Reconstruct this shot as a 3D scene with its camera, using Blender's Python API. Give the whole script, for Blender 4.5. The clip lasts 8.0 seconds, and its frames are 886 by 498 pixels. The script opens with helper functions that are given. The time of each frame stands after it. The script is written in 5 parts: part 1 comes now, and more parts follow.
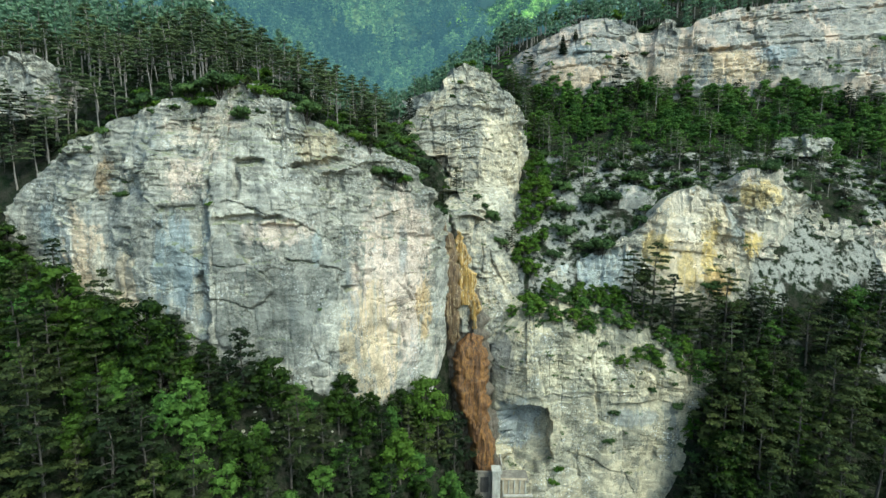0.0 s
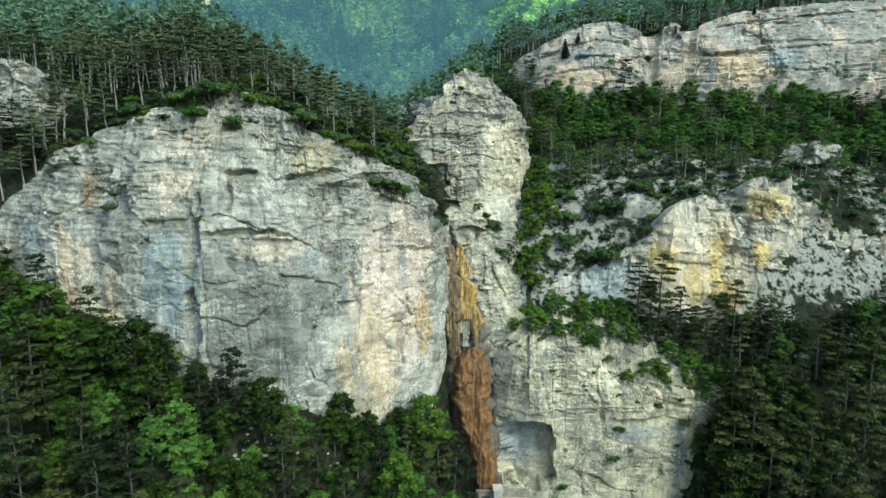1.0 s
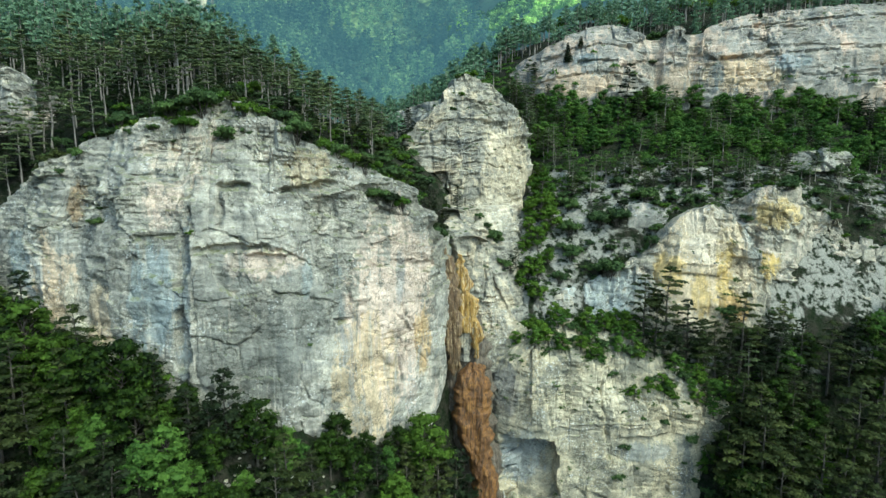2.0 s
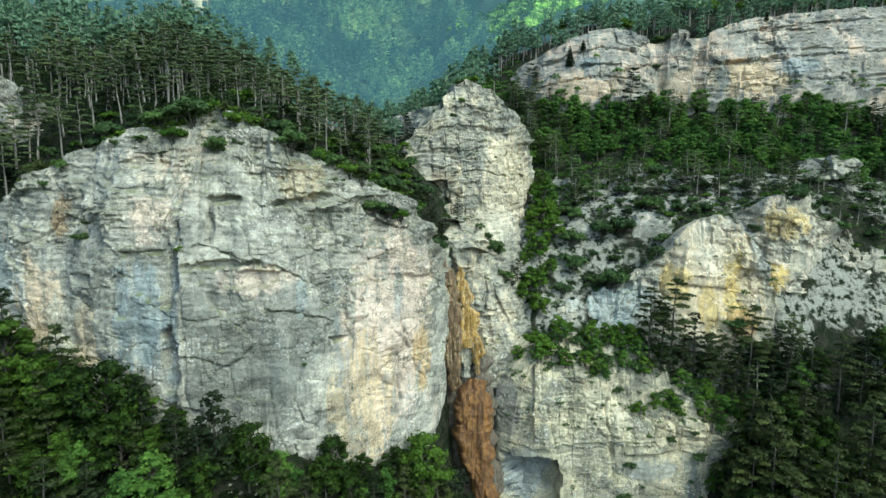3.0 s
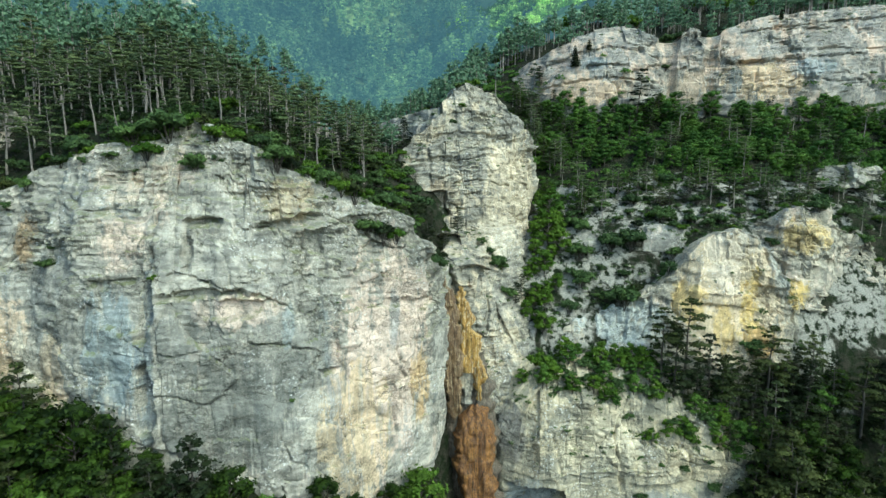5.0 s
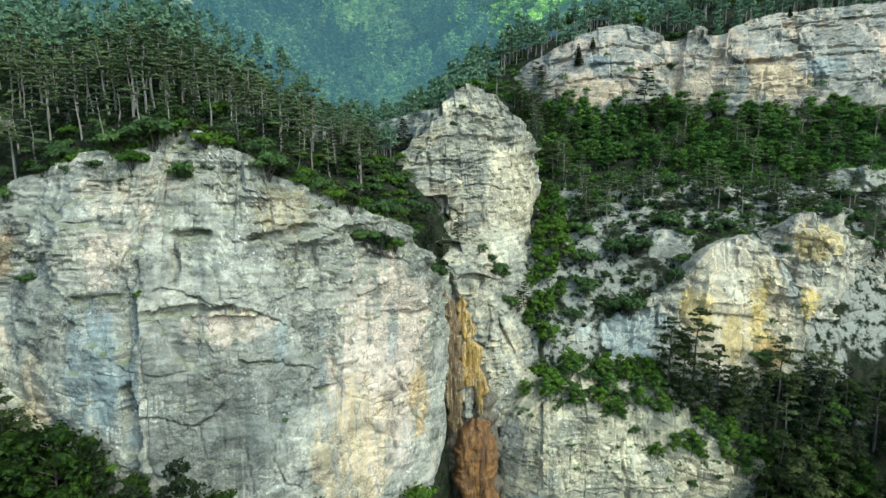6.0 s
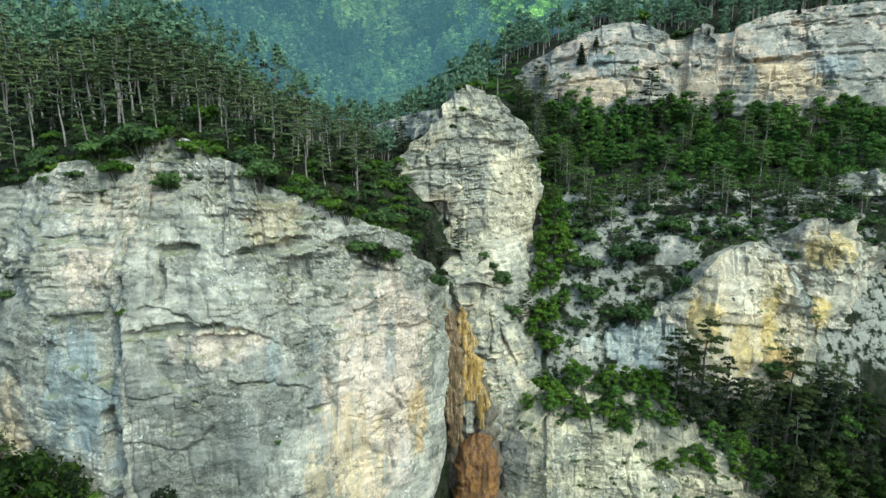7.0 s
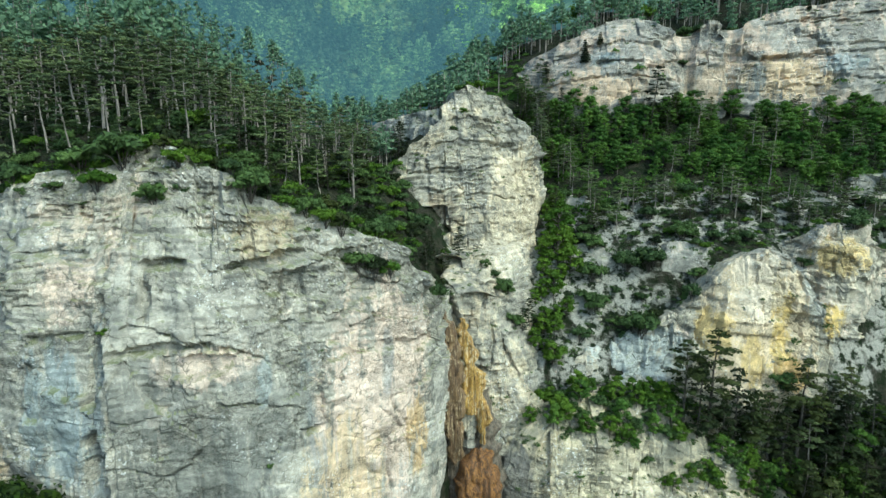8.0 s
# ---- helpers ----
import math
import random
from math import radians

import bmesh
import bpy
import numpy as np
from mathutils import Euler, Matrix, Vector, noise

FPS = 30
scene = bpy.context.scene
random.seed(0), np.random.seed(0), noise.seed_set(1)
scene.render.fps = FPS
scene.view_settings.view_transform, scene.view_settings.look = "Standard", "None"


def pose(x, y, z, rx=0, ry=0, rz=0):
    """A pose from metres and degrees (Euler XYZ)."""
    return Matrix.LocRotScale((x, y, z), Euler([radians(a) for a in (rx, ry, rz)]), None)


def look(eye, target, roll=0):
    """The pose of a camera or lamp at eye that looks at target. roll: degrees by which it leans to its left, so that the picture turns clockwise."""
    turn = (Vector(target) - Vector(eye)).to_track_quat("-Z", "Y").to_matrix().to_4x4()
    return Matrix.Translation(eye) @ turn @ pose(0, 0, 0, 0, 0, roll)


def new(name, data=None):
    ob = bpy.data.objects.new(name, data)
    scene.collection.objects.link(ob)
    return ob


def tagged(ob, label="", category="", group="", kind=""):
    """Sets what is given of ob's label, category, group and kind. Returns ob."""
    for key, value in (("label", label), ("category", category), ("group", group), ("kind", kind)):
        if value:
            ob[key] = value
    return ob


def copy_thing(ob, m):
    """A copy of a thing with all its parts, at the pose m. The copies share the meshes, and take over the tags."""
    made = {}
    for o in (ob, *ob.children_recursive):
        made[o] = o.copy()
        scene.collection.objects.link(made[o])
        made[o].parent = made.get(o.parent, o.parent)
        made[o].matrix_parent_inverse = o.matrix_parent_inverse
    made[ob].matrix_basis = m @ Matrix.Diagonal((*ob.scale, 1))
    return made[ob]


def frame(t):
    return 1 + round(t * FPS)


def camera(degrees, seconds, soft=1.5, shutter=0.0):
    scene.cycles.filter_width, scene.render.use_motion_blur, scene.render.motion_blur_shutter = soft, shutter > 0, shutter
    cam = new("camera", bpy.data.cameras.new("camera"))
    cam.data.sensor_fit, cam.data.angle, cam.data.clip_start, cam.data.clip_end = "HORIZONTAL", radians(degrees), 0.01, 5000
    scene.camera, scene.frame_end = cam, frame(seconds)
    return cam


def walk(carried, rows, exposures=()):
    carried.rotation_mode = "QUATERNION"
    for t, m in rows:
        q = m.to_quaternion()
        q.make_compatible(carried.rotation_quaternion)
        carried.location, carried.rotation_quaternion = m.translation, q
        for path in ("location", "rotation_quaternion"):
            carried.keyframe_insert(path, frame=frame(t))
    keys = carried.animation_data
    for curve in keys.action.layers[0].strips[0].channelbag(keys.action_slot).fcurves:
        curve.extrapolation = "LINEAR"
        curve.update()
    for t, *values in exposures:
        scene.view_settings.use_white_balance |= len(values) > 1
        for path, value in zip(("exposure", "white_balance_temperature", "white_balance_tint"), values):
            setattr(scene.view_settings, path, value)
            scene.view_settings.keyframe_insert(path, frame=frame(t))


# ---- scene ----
cam = camera(76.0, 8.0, soft=1.45)
METRES, EYE, TILT, LEAN, TURN = 45.0, 80.0, 0.0, 6.0, 0.0
ROWS = [
    (0.0, 0.0, 0.0, 0.0, 0.86, -8.21, -6.01),
    (0.5, -0.0042, 0.0553, 0.0276, 0.86, -8.21, -6.01),
    (1.0, -0.0086, 0.1106, 0.0551, 0.84, -8.2, -6.02),
    (1.5, -0.0128, 0.1658, 0.0823, 0.84, -8.2, -6.03),
    (3.0, -0.0275, 0.3332, 0.1652, 0.75, -8.23, -6.06),
    (3.5, -0.0309, 0.3885, 0.1924, 0.72, -8.26, -6.06),
    (4.0, -0.0351, 0.4437, 0.2181, 0.72, -8.42, -6.06),
    (4.5, -0.0386, 0.4992, 0.2434, 0.69, -8.68, -6.05),
    (6.0, -0.0493, 0.6692, 0.3194, 0.66, -9.42, -6.02),
    (6.5, -0.0533, 0.7272, 0.3451, 0.63, -9.66, -6.0),
    (7.0, -0.0573, 0.7856, 0.3712, 0.6, -9.9, -5.98),
    (7.5, -0.0607, 0.8442, 0.3976, 0.58, -10.16, -5.96),
    (8.0, -0.0648, 0.9035, 0.423, 0.57, -10.53, -5.94),
]
walk(cam, [(t, pose(0, 0, EYE, TILT, LEAN, TURN) @ pose(METRES * x, METRES * y, METRES * z, 90 + pitch, roll, yaw)) for t, x, y, z, yaw, pitch, roll in ROWS],
     exposures=((0.0, 0.43, 5590, -15), (8.0, 0.43, 5590, -15)))

# ---- world, sun ----
SUN_DIR = Vector((0.55, -0.55, 0.9)).normalized()
world = bpy.data.worlds.new("sky")
scene.world = world
world.use_nodes = True
wn = world.node_tree.nodes
sky = wn.new("ShaderNodeTexSky")
sky.sky_type = "NISHITA"
sky.sun_disc = False
sky.sun_elevation = math.asin(SUN_DIR.z)
sky.sun_rotation = math.atan2(SUN_DIR.x, SUN_DIR.y)
sky.dust_density = 3.0
world.node_tree.links.new(sky.outputs[0], wn["Background"].inputs[0])
wn["Background"].inputs[1].default_value = 0.205
sun = new("sun", bpy.data.lights.new("sun", "SUN"))
sun.data.energy, sun.data.angle, sun.data.color = 1.6, radians(14), (1.0, 0.93, 0.82)
sun.matrix_world = look(SUN_DIR * 400, (0, 0, 0))


# ---- noise on arrays ----
def hash3(i, j, k, seed=0):
    h = (i.astype(np.int64) * 374761393 + j.astype(np.int64) * 668265263 + k.astype(np.int64) * 2147483647 + seed * 1274126177) & 0xFFFFFFFF
    h = ((h ^ (h >> 13)) * 1274126177) & 0xFFFFFFFF
    h = ((h ^ (h >> 16)) * 2246822519) & 0xFFFFFFFF
    return ((h ^ (h >> 15)) & 0xFFFFFF) / float(0xFFFFFF)


def vnoise(x, y, z, seed=0):
    x, y, z = np.broadcast_arrays(np.asarray(x, float), np.asarray(y, float), np.asarray(z, float))
    i, j, k = np.floor(x), np.floor(y), np.floor(z)
    u, v, w = x - i, y - j, z - k
    u, v, w = u * u * (3 - 2 * u), v * v * (3 - 2 * v), w * w * (3 - 2 * w)
    out = 0
    for a in (0, 1):
        for b in (0, 1):
            for c in (0, 1):
                wt = (u if a else 1 - u) * (v if b else 1 - v) * (w if c else 1 - w)
                out = out + wt * hash3(i + a, j + b, k + c, seed)
    return out * 2 - 1


def fbm(x, y, z, octaves=4, seed=0):
    out, amp, s = 0, 0.5, 1.0
    for o in range(octaves):
        out = out + amp * vnoise(x * s, y * s, z * s, seed + o * 7)
        amp, s = amp * 0.5, s * 2.03
    return out


def ramp(a, b, v):
    t = np.clip((v - a) / (b - a), 0, 1)
    return t * t * (3 - 2 * t)


# ---- meshes ----
def grid_mesh(name, P, mat, closed=False, smooth=True, sharp=0):
    """A sheet of quads over an array of points (rows, columns, 3); closed joins the last row to the first."""
    nu, nv = P.shape[:2]
    me = bpy.data.meshes.new(name)
    idx = np.arange(nu * nv).reshape(nu, nv)
    if closed:
        idx = np.vstack([idx, idx[:1]])
    q = np.stack([idx[:-1, :-1], idx[1:, :-1], idx[1:, 1:], idx[:-1, 1:]], -1).reshape(-1, 4)
    me.vertices.add(nu * nv)
    me.vertices.foreach_set("co", P.reshape(-1).astype(np.float32))
    me.loops.add(q.size)
    me.loops.foreach_set("vertex_index", q.reshape(-1).astype(np.int32))
    me.polygons.add(len(q))
    me.polygons.foreach_set("loop_start", np.arange(0, q.size, 4, dtype=np.int32))
    me.polygons.foreach_set("use_smooth", np.full(len(q), smooth))
    me.update(calc_edges=True)
    if sharp:
        me.set_sharp_from_angle(angle=radians(sharp))
    me.materials.append(mat)
    return me


def soup_mesh(name, verts, faces, mat, smooth=False):
    """A mesh from arrays of vertices and of equal-sided faces."""
    n = faces.shape[1]
    me = bpy.data.meshes.new(name)
    me.vertices.add(len(verts))
    me.vertices.foreach_set("co", verts.reshape(-1).astype(np.float32))
    me.loops.add(faces.size)
    me.loops.foreach_set("vertex_index", faces.reshape(-1).astype(np.int32))
    me.polygons.add(len(faces))
    me.polygons.foreach_set("loop_start", np.arange(0, faces.size, n, dtype=np.int32))
    me.polygons.foreach_set("use_smooth", np.full(len(faces), smooth))
    me.update(calc_edges=True)
    me.materials.append(mat)
    return me


def part(name, bm, material, parent, label=""):
    me = bpy.data.meshes.new(name)
    bm.to_mesh(me)
    bm.free()
    me.materials.append(material)
    ob = new(name, me)
    ob.parent = parent
    if label:
        ob["label"] = label
    return ob


# ---- materials ----
def shader(name):
    mat = bpy.data.materials.new(name)
    mat.use_nodes = True
    nt = mat.node_tree
    return mat, nt, nt.nodes["Principled BSDF"]


class Nodes:
    """Short names for the nodes of one material."""

    def __init__(self, nt):
        self.nt = nt
        self.pos = nt.nodes.new("ShaderNodeNewGeometry").outputs["Position"]

    def link(self, a, b):
        self.nt.links.new(a, b)

    def put(self, socket, value):
        if hasattr(value, "is_linked"):
            self.link(value, socket)
        else:
            socket.default_value = value

    def scaled(self, sx, sy, sz, ox=0.0):
        n = self.nt.nodes.new("ShaderNodeMapping")
        n.inputs["Scale"].default_value = (sx, sy, sz)
        n.inputs["Location"].default_value = (ox, ox * 1.7, ox * 0.6)
        self.link(self.pos, n.inputs["Vector"])
        return n.outputs[0]

    def noise(self, vec, scale=1.0, detail=4.0, rough=0.55, distort=0.0):
        n = self.nt.nodes.new("ShaderNodeTexNoise")
        self.link(vec, n.inputs["Vector"])
        n.inputs["Scale"].default_value = scale
        n.inputs["Detail"].default_value = detail
        n.inputs["Roughness"].default_value = rough
        n.inputs["Distortion"].default_value = distort
        return n.outputs["Fac"]

    def voronoi(self, vec, scale=1.0, feature="DISTANCE_TO_EDGE"):
        n = self.nt.nodes.new("ShaderNodeTexVoronoi")
        n.feature = feature
        self.link(vec, n.inputs["Vector"])
        n.inputs["Scale"].default_value = scale
        return n.outputs["Distance"] if feature != "COLOR" else n.outputs["Color"]

    def warped(self, sx, sy, sz, ox=0.0, amount=0.6):
        t = self.nt.nodes.new("ShaderNodeTexNoise")
        self.link(self.pos, t.inputs["Vector"])
        t.inputs["Scale"].default_value, t.inputs["Detail"].default_value = 0.25, 3
        m = self.nt.nodes.new("ShaderNodeVectorMath")
        m.operation = "MULTIPLY_ADD"
        self.link(t.outputs["Color"], m.inputs[0])
        m.inputs[1].default_value = (amount, amount, amount)
        self.link(self.scaled(sx, sy, sz, ox), m.inputs[2])
        return m.outputs[0]

    def step(self, value, a, b):
        n = self.nt.nodes.new("ShaderNodeMapRange")
        n.interpolation_type = "SMOOTHSTEP"
        self.link(value, n.inputs["Value"])
        n.inputs["From Min"].default_value, n.inputs["From Max"].default_value = a, b
        return n.outputs["Result"]

    def calc(self, op, a, b=0.0, c=0.0):
        n = self.nt.nodes.new("ShaderNodeMath")
        n.operation = op
        for s, v in zip(n.inputs, (a, b, c)):
            self.put(s, v)
        return n.outputs[0]

    def mix(self, fac, a, b, blend="MIX"):
        n = self.nt.nodes.new("ShaderNodeMix")
        n.data_type, n.blend_type = "RGBA", blend
        self.put(n.inputs[0], fac)
        ins = [s for s in n.inputs if s.type == "RGBA"]
        for s, v in zip(ins, (a, b)):
            self.put(s, (*v, 1.0) if isinstance(v, tuple) else v)
        return [o for o in n.outputs if o.type == "RGBA"][0]

    def axis(self, name):
        n = self.nt.nodes.new("ShaderNodeSeparateXYZ")
        self.link(self.pos, n.inputs[0])
        return n.outputs[name]

    def normal(self, name):
        n = self.nt.nodes.new("ShaderNodeSeparateXYZ")
        g = self.nt.nodes.new("ShaderNodeNewGeometry")
        self.link(g.outputs["Normal"], n.inputs[0])
        return n.outputs[name]

    def bump(self, height, distance, strength=1.0, under=None):
        n = self.nt.nodes.new("ShaderNodeBump")
        self.link(height, n.inputs["Height"])
        n.inputs["Distance"].default_value = distance
        self.put(n.inputs["Strength"], strength)
        if under is not None:
            self.link(under, n.inputs["Normal"])
        return n.outputs[0]

    def blot(self, x, z, rx, rz):
        """A soft patch round (x, z), from 1 in its heart to 0 outside."""
        dx = self.calc("MULTIPLY", self.calc("SUBTRACT", self.axis("X"), x), 1.0 / rx)
        dz = self.calc("MULTIPLY", self.calc("SUBTRACT", self.axis("Z"), z), 1.0 / rz)
        return self.step(self.calc("ADD", self.calc("MULTIPLY", dx, dx), self.calc("MULTIPLY", dz, dz)), 1.7, 0.1)


def rock(name, grey=(0.225, 0.218, 0.195), pale=(0.47, 0.444, 0.39), cream=(0.61, 0.50, 0.405), cream_amount=0.35,
         ochre=(0.50, 0.36, 0.16), ochre_amount=0.1, blots=(), offset=0.0, streaks=0.6, moss=0.3, bedding=0.4):
    mat, nt, bsdf = shader(name)
    n = Nodes(nt)
    big = n.noise(n.scaled(0.05, 0.05, 0.05, offset), 1.0, 5, 0.6, 0.8)
    tone = n.noise(n.scaled(0.15, 0.15, 0.17, offset + 5), 1.0, 8, 0.62, 1.3)
    mid = n.noise(n.scaled(0.5, 0.5, 0.55, offset), 1.0, 7, 0.64, 0.9)
    grain = n.noise(n.scaled(1.9, 1.9, 2.2, offset), 1.0, 6, 0.72, 0.3)
    fine = n.noise(n.scaled(5.5, 5.5, 6.5, offset), 1.0, 3, 0.7)
    s1 = n.noise(n.scaled(0.36, 0.36, 0.028, offset + 3), 1.0, 7, 0.62, 0.9)
    s2 = n.noise(n.scaled(0.8, 0.8, 0.05, offset + 9), 1.0, 6, 0.64, 0.7)
    s3 = n.noise(n.scaled(0.55, 0.55, 0.045, offset + 17), 1.0, 6, 0.62, 0.8)
    lay = n.noise(n.scaled(0.07, 0.07, 0.9, offset), 1.0, 6, 0.68, 1.0)
    steep = n.step(n.normal("Z"), 0.6, 0.25)
    broken = n.step(n.noise(n.scaled(0.08, 0.08, 0.10, offset + 23), 1.0, 5, 0.6, 0.8), 0.44, 0.6)
    col = n.mix(n.step(n.calc("ADD", n.calc("MULTIPLY", tone, 0.6), n.calc("MULTIPLY", mid, 0.4)), 0.37, 0.63), grey, pale)
    # block by block the rock is a little lighter or darker
    cells = nt.nodes.new("ShaderNodeTexVoronoi")
    n.link(n.warped(0.17, 0.17, 0.24, offset + 2, 0.9), cells.inputs["Vector"])
    cells.inputs["Scale"].default_value = 1.0
    sep = nt.nodes.new("ShaderNodeSeparateColor")
    n.link(cells.outputs["Color"], sep.inputs[0])
    col = n.mix(0.8, col, n.mix(sep.outputs[0], (0.80, 0.81, 0.82), (1.16, 1.14, 1.10)), "MULTIPLY")
    col = n.mix(n.calc("MULTIPLY", n.step(lay, 0.54, 0.68), bedding * 0.8), col, tuple(c * 0.62 for c in grey))
    # cream and ochre washes running down the wall
    v = n.calc("ADD", n.calc("MULTIPLY", s1, 0.35), n.calc("ADD", n.calc("MULTIPLY", big, 0.35), n.calc("MULTIPLY", tone, 0.3)))
    c0 = 0.60 - 0.22 * cream_amount
    col = n.mix(n.calc("MULTIPLY", n.step(v, c0, c0 + 0.08), 0.85), col, cream)
    c1 = 0.66 - 0.25 * ochre_amount
    w = n.calc("ADD", n.calc("MULTIPLY", s3, 0.4), n.calc("ADD", n.calc("MULTIPLY", big, 0.35), n.calc("MULTIPLY", mid, 0.25)))
    col = n.mix(n.calc("MULTIPLY", n.step(w, c1 - 0.02, c1 + 0.06), 0.65), col, ochre)
    for i, (x, z, rx, rz, colour, amount) in enumerate(blots):
        a, b = ((s1, mid), (s2, tone), (s3, mid))[i % 3]
        f = n.calc("ADD", n.calc("MULTIPLY", a, 0.6), n.calc("MULTIPLY", b, 0.4))
        f = n.calc("ADD", f, n.calc("MULTIPLY", n.blot(x, z, rx, rz), 0.27))
        col = n.mix(n.calc("MULTIPLY", n.step(f, 0.645, 0.765), amount), col, colour)
    # water streaks in some stretches of the wall: whitish lime, slate blue, near black
    wet = n.calc("MULTIPLY", steep, n.step(n.noise(n.scaled(0.06, 0.06, 0.03, offset + 71), 1.0, 3, 0.5, 0.6), 0.40, 0.60))
    col = n.mix(n.calc("MULTIPLY", n.calc("MULTIPLY", n.step(s2, 0.41, 0.32), 0.8 * streaks), wet), col, (0.60, 0.58, 0.52))
    col = n.mix(n.calc("MULTIPLY", n.calc("MULTIPLY", n.step(s1, 0.56, 0.67), streaks), wet), col, (0.20, 0.24, 0.255))
    col = n.mix(n.calc("MULTIPLY", n.calc("MULTIPLY", n.step(s3, 0.58, 0.70), streaks * 0.8), wet), col, (0.115, 0.115, 0.105))
    # lichen-grey patches with ragged rims
    patch = n.noise(n.scaled(0.13, 0.13, 0.15, offset + 61), 1.0, 9, 0.66, 1.4)
    col = n.mix(1.0, col, n.mix(n.step(patch, 0.44, 0.55), (0.80, 0.80, 0.79), (1.13, 1.12, 1.10)), "MULTIPLY")
    # cracks: ragged lines between blocks, long joints and beds, each in its own stretches
    e1 = n.voronoi(n.warped(0.105, 0.105, 0.15, offset + 41, 1.1), 1.0)
    e2 = n.voronoi(n.warped(0.30, 0.30, 0.42, offset + 47, 0.9), 1.0)
    b1 = n.noise(n.scaled(0.09, 0.09, 0.5, offset + 53), 1.0, 6, 0.62, 0.8)
    k1 = n.calc("MULTIPLY", n.step(n.calc("MULTIPLY_ADD", fine, 0.02, e1), 0.032, 0.012), n.step(tone, 0.58, 0.44))
    k2 = n.calc("MULTIPLY", n.step(n.calc("MULTIPLY_ADD", fine, 0.03, e2), 0.05, 0.02), n.calc("MULTIPLY", broken, n.step(mid, 0.42, 0.56)))
    k3 = n.calc("MULTIPLY", n.step(n.calc("ABSOLUTE", n.calc("SUBTRACT", b1, 0.5)), 0.012, 0.003), n.calc("MULTIPLY", broken, n.step(mid, 0.58, 0.44)))
    crack = n.calc("MAXIMUM", n.calc("MULTIPLY", k1, 0.9), n.calc("MAXIMUM", n.calc("MULTIPLY", k2, 0.7), k3))
    col = n.mix(n.calc("MULTIPLY", crack, 0.7), col, (0.075, 0.072, 0.06))
    # grain, pits, white chips, lichen on the ledges
    col = n.mix(n.calc("MULTIPLY_ADD", broken, 0.35, 0.40), col, n.mix(n.step(grain, 0.34, 0.66), (0.58, 0.58, 0.57), (1.30, 1.30, 1.27)), "MULTIPLY")
    col = n.mix(n.calc("MULTIPLY_ADD", broken, 0.30, 0.25), col, n.mix(n.step(fine, 0.3, 0.65), (0.65, 0.65, 0.63), (1.2, 1.2, 1.18)), "MULTIPLY")
    chips = n.calc("MULTIPLY", n.step(n.noise(n.scaled(1.8, 1.8, 2.2, offset + 2), 1.0, 3, 0.6), 0.60, 0.65), n.step(n.noise(n.scaled(0.10, 0.10, 0.11, offset + 8), 1.0, 3, 0.6), 0.50, 0.60))
    col = n.mix(n.calc("MULTIPLY", chips, 0.85), col, (0.68, 0.675, 0.65))
    pits = n.calc("MULTIPLY", n.step(n.noise(n.scaled(1.3, 1.3, 1.7, offset + 33), 1.0, 3, 0.6), 0.655, 0.70), n.step(big, 0.46, 0.56))
    col = n.mix(n.calc("MULTIPLY", pits, 0.7), col, (0.10, 0.10, 0.08))
    top = n.calc("MULTIPLY", n.step(n.normal("Z"), 0.5, 0.85), n.step(mid, 0.55 - 0.25 * moss, 0.8 - 0.25 * moss))
    col = n.mix(n.calc("MULTIPLY", top, 0.8), col, (0.12, 0.135, 0.05))
    n.link(col, bsdf.inputs["Base Color"])
    bsdf.inputs["Roughness"].default_value = 0.92
    bsdf.inputs["Specular IOR Level"].default_value = 0.2
    h1 = n.calc("ADD", n.calc("ADD", mid, n.calc("MULTIPLY", sep.outputs[1], 0.35)), n.calc("MULTIPLY", lay, 0.7 * bedding))
    nb = n.bump(h1, 0.9, n.calc("MULTIPLY_ADD", broken, 0.25, 0.15))
    nb = n.bump(n.calc("SUBTRACT", n.calc("ADD", grain, n.calc("MULTIPLY", fine, 0.25)), n.calc("MULTIPLY", crack, 1.2)), 0.45, n.calc("MULTIPLY_ADD", broken, 0.45, 0.15), nb)
    n.link(nb, bsdf.inputs["Normal"])
    return mat


